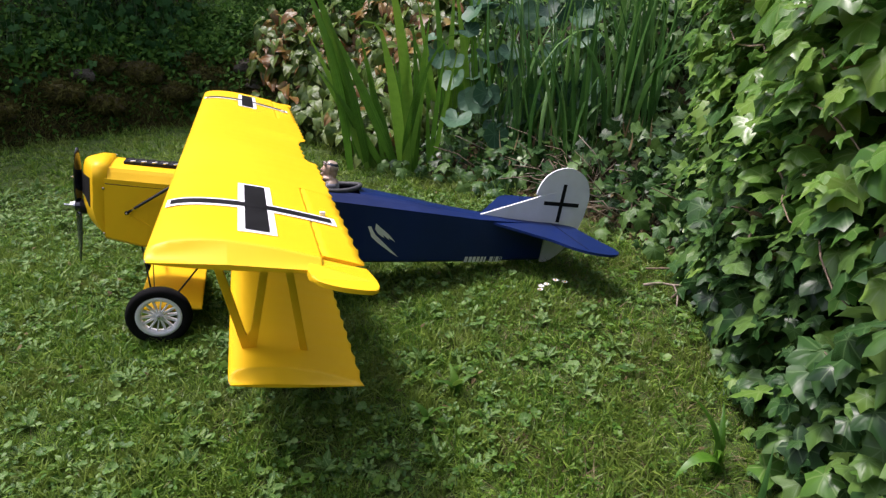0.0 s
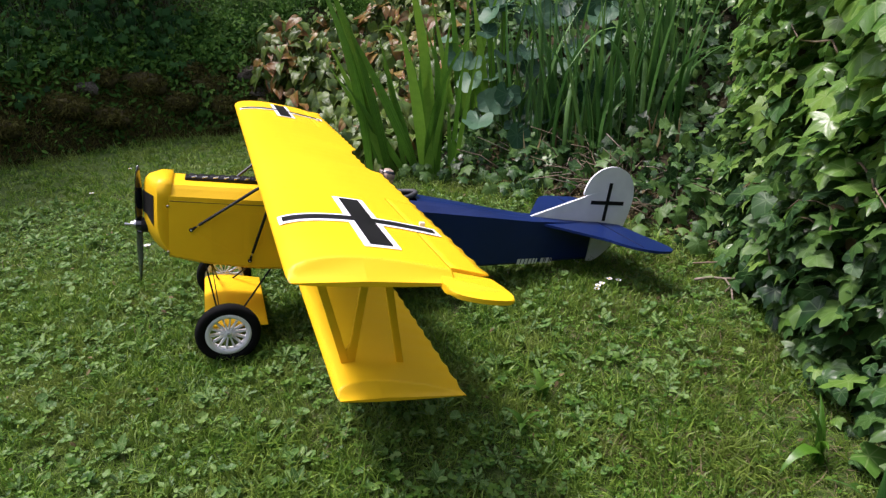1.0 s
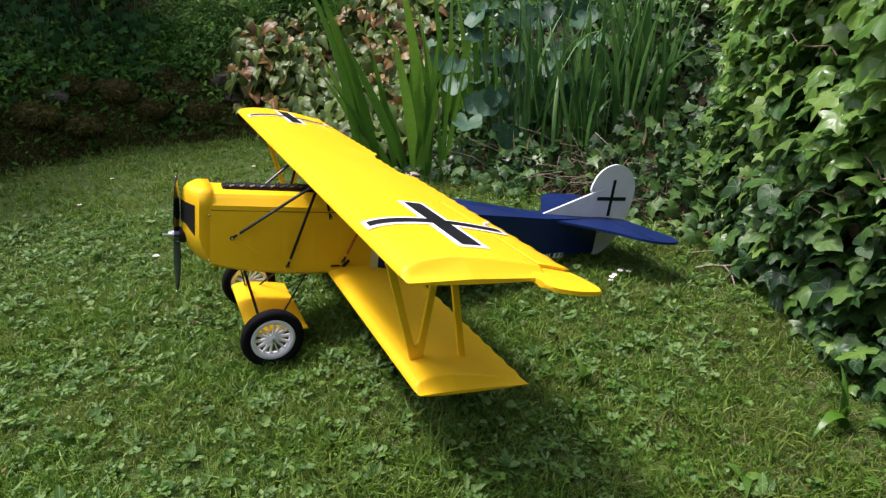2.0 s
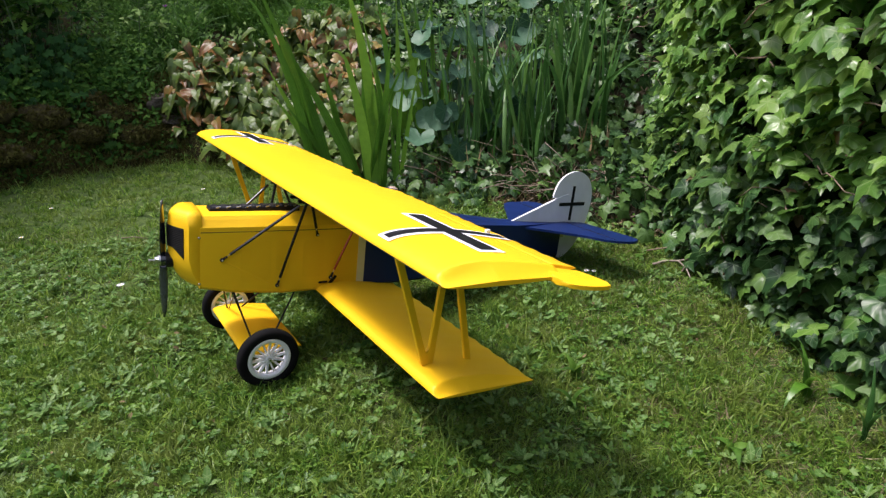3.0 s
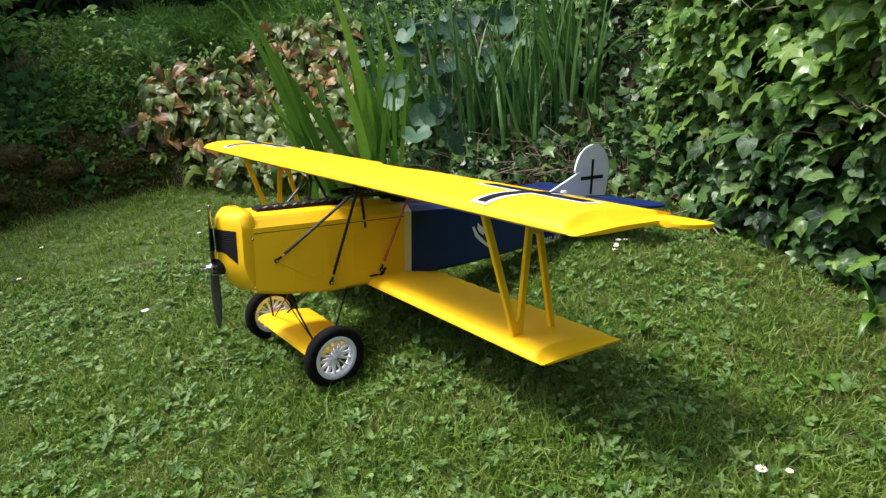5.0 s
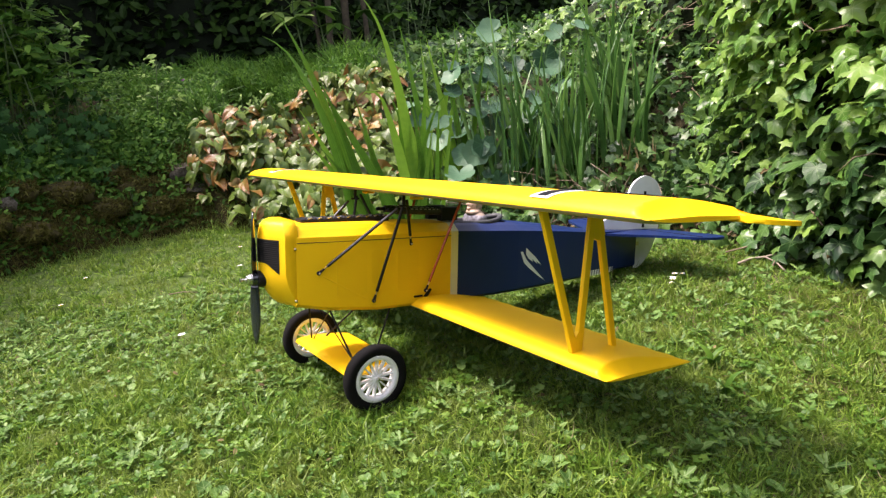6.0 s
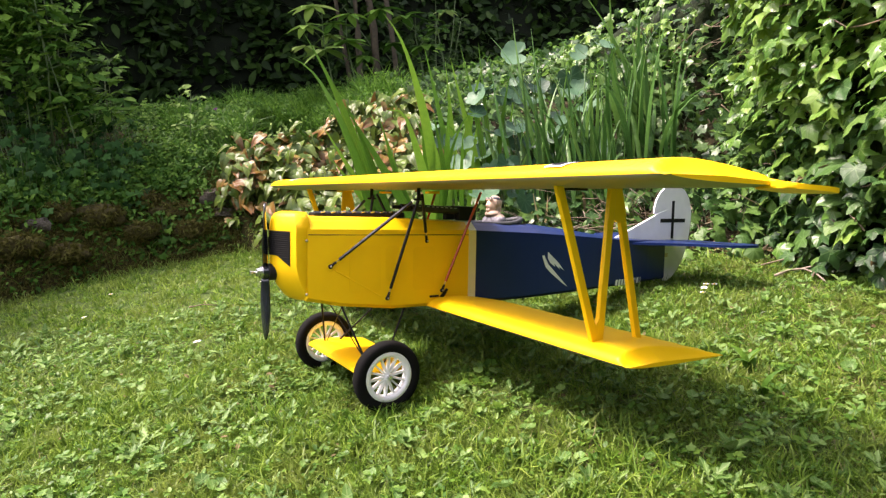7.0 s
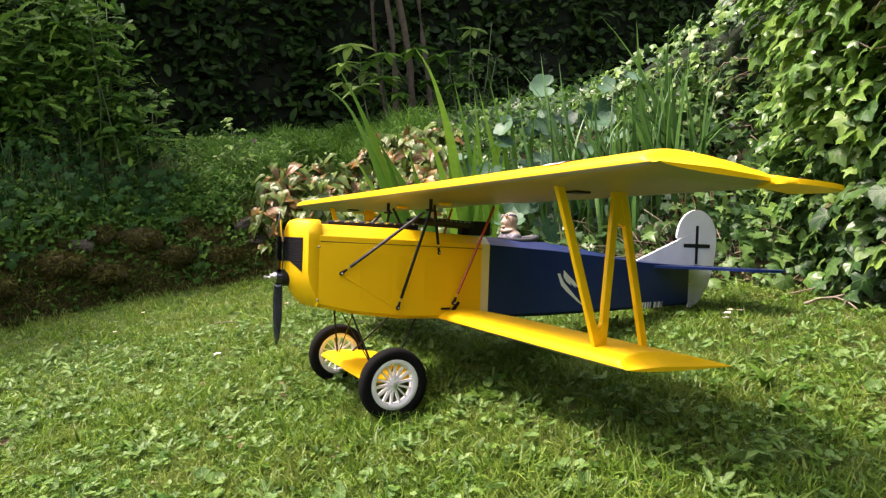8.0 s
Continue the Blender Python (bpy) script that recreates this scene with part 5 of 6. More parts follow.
def wing_mesh(name, w, y0, y1, parent, u0=0.0, u1=1.0, cut=None, low_mat=1, label=""):
    """A lofted piece of wing between two places along the span, and between two parts of the chord."""
    steps = max(2, int(abs(y1 - y0) / w["rib"] * 5))
    us = [u0 + (u1 - u0) * (0.5 - 0.5 * math.cos(math.pi * i / 13)) if u0 == 0 else u0 + (u1 - u0) * i / 5 for i in range(14 if u0 == 0 else 6)]
    bm = bmesh.new()
    rings = []
    crease = [s * (w["full"] + (w["tip"] - w["full"]) * q) for s in (-1, 1) for q in (0, 0.06, 0.12, 0.2, 0.3, 0.4, 0.5, 0.6, 0.7, 0.8, 0.9) if min(y0, y1) < s * (w["full"] + (w["tip"] - w["full"]) * q) < max(y0, y1)]
    for y in sorted([y0 + (y1 - y0) * s / steps for s in range(steps + 1)] + crease, reverse=y1 < y0):
        le, te, thick, cap = wing_span(w, y)
        if u1 < 1:
            te = w["te"]
        if cut:
            te -= cut(y)
        z = [w["z0"] + (w["z1"] - w["z0"]) * u for u in us]
        xs = [le + (te - le) * u for u in us]
        hi = [bm.verts.new((x, y, zz + w["top"] * min(bevel(cap, u, w["ridge"]), thick * foil(u)) + 0.0008)) for x, zz, u in zip(xs, z, us)]
        lo = [bm.verts.new((x, y, zz - w["low"] * thick * foil(u) * min(1, 0.4 + 0.6 * cap) - 0.0008)) for x, zz, u in zip(xs, z, us)]
        rings.append(hi + lo[::-1])
    k = len(rings[0])
    for a, b in zip(rings, rings[1:]):
        for i in range(k):
            bm.faces.new((a[i], a[(i + 1) % k], b[(i + 1) % k], b[i]))
            if abs(us[min(i, len(us) - 1)] - w["ridge"]) < 0.004 and min(abs(a[i].co.y), abs(b[i].co.y)) >= w["full"] - 1e-5:
                bm.edges.get((a[i], b[i])).smooth = False
    for end in (bm.faces.new(rings[0][::-1]), bm.faces.new(rings[-1])):
        for e in end.edges:
            e.smooth = False
    bmesh.ops.recalc_face_normals(bm, faces=bm.faces)
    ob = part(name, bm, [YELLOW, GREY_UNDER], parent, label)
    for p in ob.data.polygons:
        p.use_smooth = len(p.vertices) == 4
        # faces turned downwards take the grey
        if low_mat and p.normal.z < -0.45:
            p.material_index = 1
    return ob


def centre_cut(y):
    a = abs(y)
    return 0.026 * (1 - max(0, (a - 0.12) / 0.04) ** 2) if a < 0.16 else 0.0


upper = wing_mesh("upper_wing", UPPER, -0.50, 0.50, plane, cut=centre_cut, label="yellow film-covered upper wing with a scalloped trailing edge")
for s in (-1, 1):
    wing_mesh("outer_panel", UPPER, s * 0.50, s * 0.980, upper, 0.0, 0.775)
    wing_mesh("aileron", UPPER, s * 0.502, s * 0.94, upper, 0.790, 1.0)
    horn = [(0.551, 0.941), (0.534, 0.960), (0.527, 0.984), (0.537, 1.012), (0.565, 1.030), (0.60, 1.038), (0.632, 1.037), (0.645, 1.025), (0.646, 0.99), (0.637, 0.941)]
    bm = prism_bm([(x, s * y) for x, y in rounded(horn)], 0.2180, 0.2265, "z", 0.003)
    for v in bm.verts:
        v.co.z -= 0.06 * (v.co.x - 0.56)
        if v.co.z > 0.2235 - 0.06 * (v.co.x - 0.56):
            v.co.z += 0.012 * max(0, 1 - (abs(v.co.y) - 0.94) / 0.08) * max(0, 1 - (v.co.x - 0.55) / 0.09)
    part("aileron_horn", bm, YELLOW, upper, smooth=False)

wing_mesh("lower_wing", LOWER, -0.804, 0.804, plane, label="yellow lower wing, narrower than the upper one")


def decal(name, w, x0, x1, y0, y1, lift, material, parent):
    nx, ny = max(2, int((x1 - x0) / 0.01)), max(2, int(abs(y1 - y0) / 0.0125))
    verts = []
    for i in range(nx + 1):
        for j in range(ny + 1):
            x, y = x0 + (x1 - x0) * i / nx, y0 + (y1 - y0) * j / ny
            a = abs(y) / w["rib"]
            verts.append((x, y, max(wing_top(w, x + d, round(a) * w["rib"] if abs(a - round(a)) < 0.5 else y) for d in (-0.004, 0, 0.004)) + lift))
    faces = [(i * (ny + 1) + j, (i + 1) * (ny + 1) + j, (i + 1) * (ny + 1) + j + 1, i * (ny + 1) + j + 1) for i in range(nx) for j in range(ny)]
    return shape(name, verts, faces, material, parent, True)


for s in (-1, 1):
    cy, e = s * 0.727, 0.013
    decal("cross_border", UPPER, 0.425 - e, 0.468 + e, cy - 0.147 - e, cy + 0.147 + e, 0.0012, WHITE, upper)
    decal("cross_border", UPPER, 0.282, 0.610, cy - 0.0115 - e, cy + 0.0115 + e, 0.0016, WHITE, upper)
    decal("cross_bar", UPPER, 0.425, 0.468, cy - 0.147, cy + 0.147, 0.0026, BLACK, upper)
    decal("cross_bar", UPPER, 0.289, 0.600, cy - 0.0125, cy + 0.0125, 0.0030, BLACK, upper)


# -- fuselage --
def belly(x):
    return float(np.interp(x, (0.05, 0.15, 0.3, 0.55, 0.75, 1.0, 1.53), (-0.068, -0.09, -0.108, -0.114, -0.115, -0.111, -0.103)))


def hull_at(x):
    w = float(np.interp(x, (0.05, 0.2, 0.82, 1.0, 1.24, 1.4, 1.53), (0.085, 0.089, 0.089, 0.078, 0.056, 0.034, 0.010)))
    zl = float(np.interp(x, (0.05, 0.55, 0.82, 1.0, 1.24, 1.4, 1.53), (0.113, 0.104, 0.090, 0.077, 0.057, 0.050, 0.045)))
    zt = float(np.interp(x, (0.05, 0.3, 0.55, 0.7, 0.82, 1.0, 1.24, 1.4, 1.53), (0.1445, 0.140, 0.128, 0.122, 0.117, 0.096, 0.063, 0.052, 0.046)))
    wt = float(np.interp(x, (0.05, 0.55, 0.62, 0.82, 1.0, 1.24, 1.53), (0.066, 0.064, 0.058, 0.045, 0.03, 0.012, 0.003)))
    return w, zl, zt, wt


def hull_mesh(name, xs, material, open_deck=(9, 9), label="", swell=0.0):
    bm = bmesh.new()
    rings = []
    for x in xs:
        w, zl, zt, wt = hull_at(x)
        w, zb, zt = w + swell, belly(x) - swell, zt + swell
        half = [(w - 0.012 if w > 0.03 else w * 0.6, zb), (w, zb + 0.010), (w, zl), (0.35 * w + 0.65 * wt, zl + 0.62 * (zt - zl)), (wt, zt - 0.1 * (zt - zl)), (wt * 0.5, zt)]
        rings.append([bm.verts.new((x, -y, z)) for y, z in half] + [bm.verts.new((x, y, z)) for y, z in half[::-1]])
    k = len(rings[0])
    for (x0, a), (x1, b) in zip(zip(xs, rings), zip(xs[1:], rings[1:])):
        for i in range(k):
            if open_deck[0] <= (x0 + x1) / 2 <= open_deck[1] and i in (4, 5, 6):
                continue
            bm.faces.new((a[i], a[(i + 1) % k], b[(i + 1) % k], b[i]))
    for ring in (rings[0][::-1], rings[-1]):
        bm.faces.new(ring)
    return part(name, bm, material, plane, label)


hull_mesh("front_fuselage", [0.06, 0.1, 0.15, 0.2, 0.25, 0.3, 0.4, 0.5, 0.546], YELLOW, label="yellow film-covered front fuselage with a seam along the side")
hull_mesh("band", [0.546, 0.572], CREAM, label="cream stripe round the fuselage", swell=0.0006)
rear = hull_mesh("rear_fuselage", [0.572, 0.60, 0.625, 0.66, 0.70, 0.74, 0.78, 0.80, 0.82, 0.9, 1.0, 1.1, 1.24, 1.32, 1.4, 1.47, 1.53], BLUE, (0.61, 0.80), "dark blue tapering rear fuselage with a silver bird and lettering")
part("cockpit_tub", box_bm((0.605, -0.05, 0.02), (0.80, 0.05, 0.085)), DARK_INSIDE, rear)
rim = [(0.705 + 0.1 * math.cos(a), 0.05 * math.sin(a) * (1 - 0.1 * math.cos(a)), 0.118 + 0.014 * max(0, math.cos(a)) ** 2) for a in [k * math.tau / 28 for k in range(29)]]
part("cockpit_rim", tube_bm(rim, [0.0085] * 29, 8), COAMING, rear, "grey padded cockpit coaming", True)
for s in (-1, 1):
    for a, b in ((0.062, 0.25), (0.25, 0.545)):
        w0, w1 = hull_at(a)[0], hull_at(b)[0]
        z0, z1 = hull_at(a)[1] - 0.014, hull_at(b)[1] - 0.014
        part("seam", rod_bm((a, s * (w0 + 0.0002), z0), (b, s * (w1 + 0.0002), z1), 0.0012, 5), SEAM, plane)
    for x, z in ((0.058, 0.084), (0.058, -0.052)):
        bm = bmesh.new()
        bmesh.ops.create_uvsphere(bm, u_segments=10, v_segments=6, radius=0.0042, matrix=Matrix.Translation((x, s * 0.0845, z)))
        part("cowl_screw", bm, BRASS, plane, smooth=True)

# film lying on the inner ribs shows a little darker
for s in (-1, 1):
    for x0, x1, z0, z1 in ((0.172, 0.262, -0.058, 0.068), (0.276, 0.316, -0.03, 0.066), (0.36, 0.43, -0.06, 0.06)):
        q = 0.008
        line = [(x0 + q, z0), (x1 - q, z0), (x1, z0 + q), (x1, z1 - q), (x1 - q, z1), (x0 + q, z1), (x0, z1 - q), (x0, z0 + q)]
        part("film_patch", prism_bm(line, min(s * 0.0885, s * 0.0893), max(s * 0.0885, s * 0.0893), "y"), PATCH, plane)

    brace = Vector((0.132, s * 0.0886, 0.006)), Vector((0.262, s * 0.0886, -0.070))
    part("film_brace", rod_bm(brace[0], brace[1], 0.0016, 6), YELLOW, plane)

# -- radiator cowl --
COWL_Z = (-0.074, -0.069, -0.058, -0.038, -0.012, 0.02, 0.06, 0.10, 0.113, 0.128, 0.141, 0.150, 0.155)
COWL_W = (0.066, 0.077, 0.083, 0.0845, 0.085, 0.085, 0.085, 0.085, 0.085, 0.0800, 0.0735, 0.066, 0.052)
COWL_BACK = (0.058, 0.046, 0.034, 0.019, 0.007, 0.0, 0.0, 0.0, 0.0005, 0.002, 0.006, 0.013, 0.026)


def cowl_front(y, z):
    """A front that is swept back gently from its middle to a crease at each side."""
    return -0.009 + 0.040 * (math.hypot(y, 0.02) - 0.02) / 0.0673 + float(np.interp(z, COWL_Z, COWL_BACK))


bm = bmesh.new()
rings = []
for z in COWL_Z:
    w = float(np.interp(z, COWL_Z, COWL_W))
    ys = [w * math.sin(math.pi / 2 * i / 9) for i in range(-9, 10)]
    rings.append([bm.verts.new((0.067, -w, z))] + [bm.verts.new((min(0.066, cowl_front(y, z)), y, z)) for y in ys] + [bm.verts.new((0.067, w, z))])
k = len(rings[0])
for a, b in zip(rings, rings[1:]):
    for i in range(k):
        bm.faces.new((a[i], a[(i + 1) % k], b[(i + 1) % k], b[i]))
bm.faces.new(rings[0][::-1])
bm.faces.new(rings[-1])
for a, b in zip(rings, rings[1:]):
    for i in (1, k - 2):
        e = bm.edges.get((a[i], b[i]))
        e.smooth = a[i].co.z > 0.12
cowl = part("radiator_cowl", bm, YELLOW, plane, "rounded yellow radiator cowl", True)
verts, faces = [], []
GY = [-0.068 + 0.136 * i / 16 for i in range(17)]
for y in GY:
    low = 0.045 - 0.026 * max(0, (abs(y) - 0.03) / 0.038)
    for z in (low, 0.107):
        verts.append((cowl_front(y, z) - 0.0015, y, z))
for y in GY:
    low = 0.045 - 0.026 * max(0, (abs(y) - 0.03) / 0.038)
    for z in (low, 0.107):
        verts.append((cowl_front(y, z) + 0.006, y, z))
n = len(GY)
for i in range(n - 1):
    a = 2 * i
    faces += [(a, a + 1, a + 3, a + 2), (2 * n + a, 2 * n + a + 2, 2 * n + a + 3, 2 * n + a + 1), (a, a + 2, 2 * n + a + 2, 2 * n + a), (a + 1, 2 * n + a + 1, 2 * n + a + 3, a + 3)]
faces += [(0, 2 * n, 2 * n + 1, 1), (2 * n - 2, 2 * n - 1, 4 * n - 1, 4 * n - 2)]
shape("radiator_grille", verts, faces, BLACK, cowl, label="black radiator grille with thin slats")
for i in range(12):
    z = 0.047 + i * 0.0052
    part("slat", tube_bm([(cowl_front(y, z) - 0.0022, y, z) for y in GY], [0.0009] * n, 4), SLAT, cowl)
for s in (-1, 1):
    for z in (0.028, 0.034, 0.040):
        ys = [s * (0.036 + 0.0075 * i) for i in range(5) if 0.045 - 0.026 * (0.006 + 0.0075 * i) / 0.038 < z - 0.001]
        if len(ys) > 1:
            part("slat", tube_bm([(cowl_front(y, z) - 0.0022, y, z) for y in ys], [0.0009] * len(ys), 4), SLAT, cowl)

# -- propeller and its hub --
prop = part("propeller", rod_bm((-0.030, 0, 0), (-0.012, 0, 0), 0.017, 20), PROP, plane, "black two-bladed propeller with a silver nut")
for s in (-1, 1):
    bm = bmesh.new()
    rings = []
    for i in range(11):
        r = 0.01 + 0.165 * i / 10
        chord = float(np.interp(r, (0.01, 0.05, 0.11, 0.155, 0.175), (0.010, 0.014, 0.016, 0.013, 0.004)))
        tw = radians(float(np.interp(r, (0.01, 0.175), (55, 18))))
        ring = []
        for k in range(10):
            a = math.tau * k / 10
            c, t = chord * math.cos(a), 0.003 * math.sin(a)
            ring.append(bm.verts.new((-0.022 + c * math.sin(tw) + t * math.cos(tw), c * math.cos(tw) * s - t * math.sin(tw) * s, s * r)))
        rings.append(ring)
    for a, b in zip(rings, rings[1:]):
        for k in range(10):
            bm.faces.new((a[k], a[(k + 1) % 10], b[(k + 1) % 10], b[k]))
    bm.faces.new(rings[0][::-1])
    bm.faces.new(rings[-1])
    part("blade", bm, PROP, prop, smooth=True)
bm = rod_bm((-0.036, 0, 0), (-0.030, 0, 0), 0.0145, 20)
rod_bm((-0.044, 0, 0), (-0.036, 0, 0), 0.010, 6, bm=bm)
rod_bm((-0.060, 0, 0), (-0.044, 0, 0), 0.0055, 12, 0.003, bm=bm)
part("prop_nut", bm, STEEL, prop, "bright steel propeller nut")
bm = rod_bm((-0.016, 0, 0), (0.004, 0, 0), 0.022, 20)
part("engine_boss", bm, BLACK, cowl)

# -- engine top and guns on the deck --
engine = part("engine_block", box_bm((0.10, -0.022, 0.134), (0.37, 0.022, 0.153), 0.004), BLACK, plane, "black engine cylinders showing through the top deck")
for i in range(9):
    x = 0.118 + i * 0.029
    bm = box_bm((x - 0.008, -0.016, 0.146), (x + 0.008, 0.016, 0.156), 0.003)
    part("cylinder_head", bm, GUNMETAL, engine)
    part("valve_spring", rod_bm((x, -0.021, 0.1530), (x + 0.014, -0.017, 0.1550), 0.0022, 8), STEEL, engine)
for s in (-1, 1):
    gun = part("machine_gun", rod_bm((0.385, s * 0.034, 0.167), (0.545, s * 0.034, 0.159), 0.0105, 14), GUNMETAL, plane, "dark grey perforated machine-gun jacket")
    for i in range(9):
        x = 0.40 + i * 0.0155
        for k in range(3):
            a = radians(40 + 50 * k)
            p = Vector((x, s * 0.034 - math.cos(a) * 0.0102, 0.1665 - (x - 0.385) * 0.05 + math.sin(a) * 0.0102))
            part("vent", rod_bm(p, p + Vector((0.008, 0, -0.0004)), 0.0017, 6), STEEL, gun)
    part("muzzle", rod_bm((0.358, s * 0.034, 0.1683), (0.385, s * 0.034, 0.167), 0.0055, 10), BLACK, gun)
    part("breech", box_bm((0.538, s * 0.034 - 0.013, 0.130), (0.600, s * 0.034 + 0.013, 0.172), 0.003), BLACK, gun)


# -- struts --
def cabane(points, material, r=0.0042, clevis=True):
    p, q = Vector(points[0]), Vector(points[1])
    d = (q - p).normalized()
    st = part("cabane_strut", rod_bm(p + d * 0.028, q, r, 10), material, plane)
    if clevis:
        part("threaded_end", rod_bm(p + d * 0.016, p + d * 0.03, 0.0016, 6), BRASS, st)
        bm = rod_bm(p, p + d * 0.018, 0.0042, 8, 0.003)
        bmesh.ops.create_uvsphere(bm, u_segments=10, v_segments=6, radius=0.006, matrix=Matrix.Translation(p))
        part("ball_link", bm, BLACK, st)
        bm = bmesh.new()
        bmesh.ops.create_uvsphere(bm, u_segments=8, v_segments=6, radius=0.0028, matrix=Matrix.Translation(p + Vector((0, math.copysign(0.0052, p.y), 0))))
        part("bolt", bm, STEEL, st)
    return st


for s in (-1, 1):
    top = (0.340, s * 0.142, 0.205)
    cabane([(0.118, s * 0.092, 0.017), (0.322, s * 0.148, 0.184)], GUNMETAL)
    cabane([(0.280, s * 0.094, -0.076), (0.348, s * 0.142, 0.200)], BLACK)
    cabane([(0.404, s * 0.088, 0.076), (0.358, s * 0.138, 0.205)], BLACK)
    cabane([(0.452, s * 0.096, -0.066), (0.560, s * 0.125, 0.214)], ORANGE, 0.0038)
    part("wing_fitting", box_bm((0.330, s * 0.144 - 0.003, 0.188), (0.358, s * 0.144 + 0.003, 0.194), 0.002, box_bm((0.340, s * 0.144 - 0.003, 0.192), (0.348, s * 0.144 + 0.003, 0.227))), BLACK, plane)
    part("aileron_pushrod_guide", box_bm((0.415, s * 0.0885 - 0.003, -0.085), (0.445, s * 0.0885 + 0.003, -0.079), 0.001), BLACK, plane)
    part("control_horn", prism_bm([(0.447, -0.085), (0.470, -0.062), (0.476, -0.066), (0.460, -0.088)], s * 0.089 - 0.003, s * 0.089 + 0.004, "y"), BLACK, plane)
    part("strap_tab", box_bm((0.372, s * 0.14 - 0.011, 0.207), (0.405, s * 0.14 + 0.011, 0.2135), 0.001), YELLOW, plane)
    part("servo_cover", box_bm((0.394, s * 0.652 - 0.016, 0.2145), (0.432, s * 0.652 + 0.016, 0.2205), 0.001), BLACK, upper, "black servo cover under the wing")
    part("aileron_fitting", box_bm((0.580, s * 0.688 - 0.004, 0.234), (0.592, s * 0.688 + 0.004, 0.246), 0.001), WHITE, upper, "small white plastic control fitting")

    # interplane struts
    y = s * 0.684

    def board(name, p, q, w0, w1):
        (x0, z0), (x1, z1) = p, q
        return part(name, prism_bm([(x0 - w0, z0), (x0 + w0, z0), (x1 + w1, z1), (x1 - w1, z1)], y - 0.0055, y + 0.0055, "y", 0.0018), YELLOW, plane)

    board("interplane_strut", (0.447, -0.086), (0.336, 0.228), 0.0092, 0.0092)
    board("interplane_strut", (0.460, -0.086), (0.484, 0.228), 0.0088, 0.0088)
    board("interplane_strut", (0.576, -0.096), (0.497, 0.228), 0.0088, 0.0088)
    part("strut_gusset", prism_bm([(0.438, -0.088), (0.4685, -0.088), (0.4722, -0.04), (0.456, -0.04), (0.447, -0.056), (0.4385, -0.04), (0.4215, -0.04)], y - 0.005, y + 0.005, "y"), YELLOW, plane)
    part("strut_gusset", prism_bm([(0.476, 0.226), (0.506, 0.226), (0.523, 0.165), (0.502, 0.152), (0.471, 0.165)], y - 0.005, y + 0.005, "y"), YELLOW, plane)

# -- landing gear --
bm = bmesh.new()
rings = []
for i in range(13):
    y = -0.178 + 0.356 * i / 12
    ring = []
    us = [0.5 - 0.5 * math.cos(math.pi * k / 9) for k in range(10)]
    for u in us:
        ring.append(bm.verts.new((0.155 + 0.178 * u, y, -0.25 + 0.026 * foil(u) * 0.5 + 0.004)))
    for u in us[::-1]:
        ring.append(bm.verts.new((0.155 + 0.178 * u, y, -0.25 - 0.012 * foil(u) * 0.5 + 0.002)))
    rings.append(ring)
for a, b in zip(rings, rings[1:]):
    for k in range(20):
        bm.faces.new((a[k], a[(k + 1) % 20], b[(k + 1) % 20], b[k]))
bm.faces.new(rings[0][::-1])
bm.faces.new(rings[-1])
part("axle_wing", bm, YELLOW, plane, "small yellow fairing wing over the axle", True)
part("axle", rod_bm((0.219, -0.232, -0.250), (0.219, 0.232, -0.250), 0.003, 10), STEEL, plane)
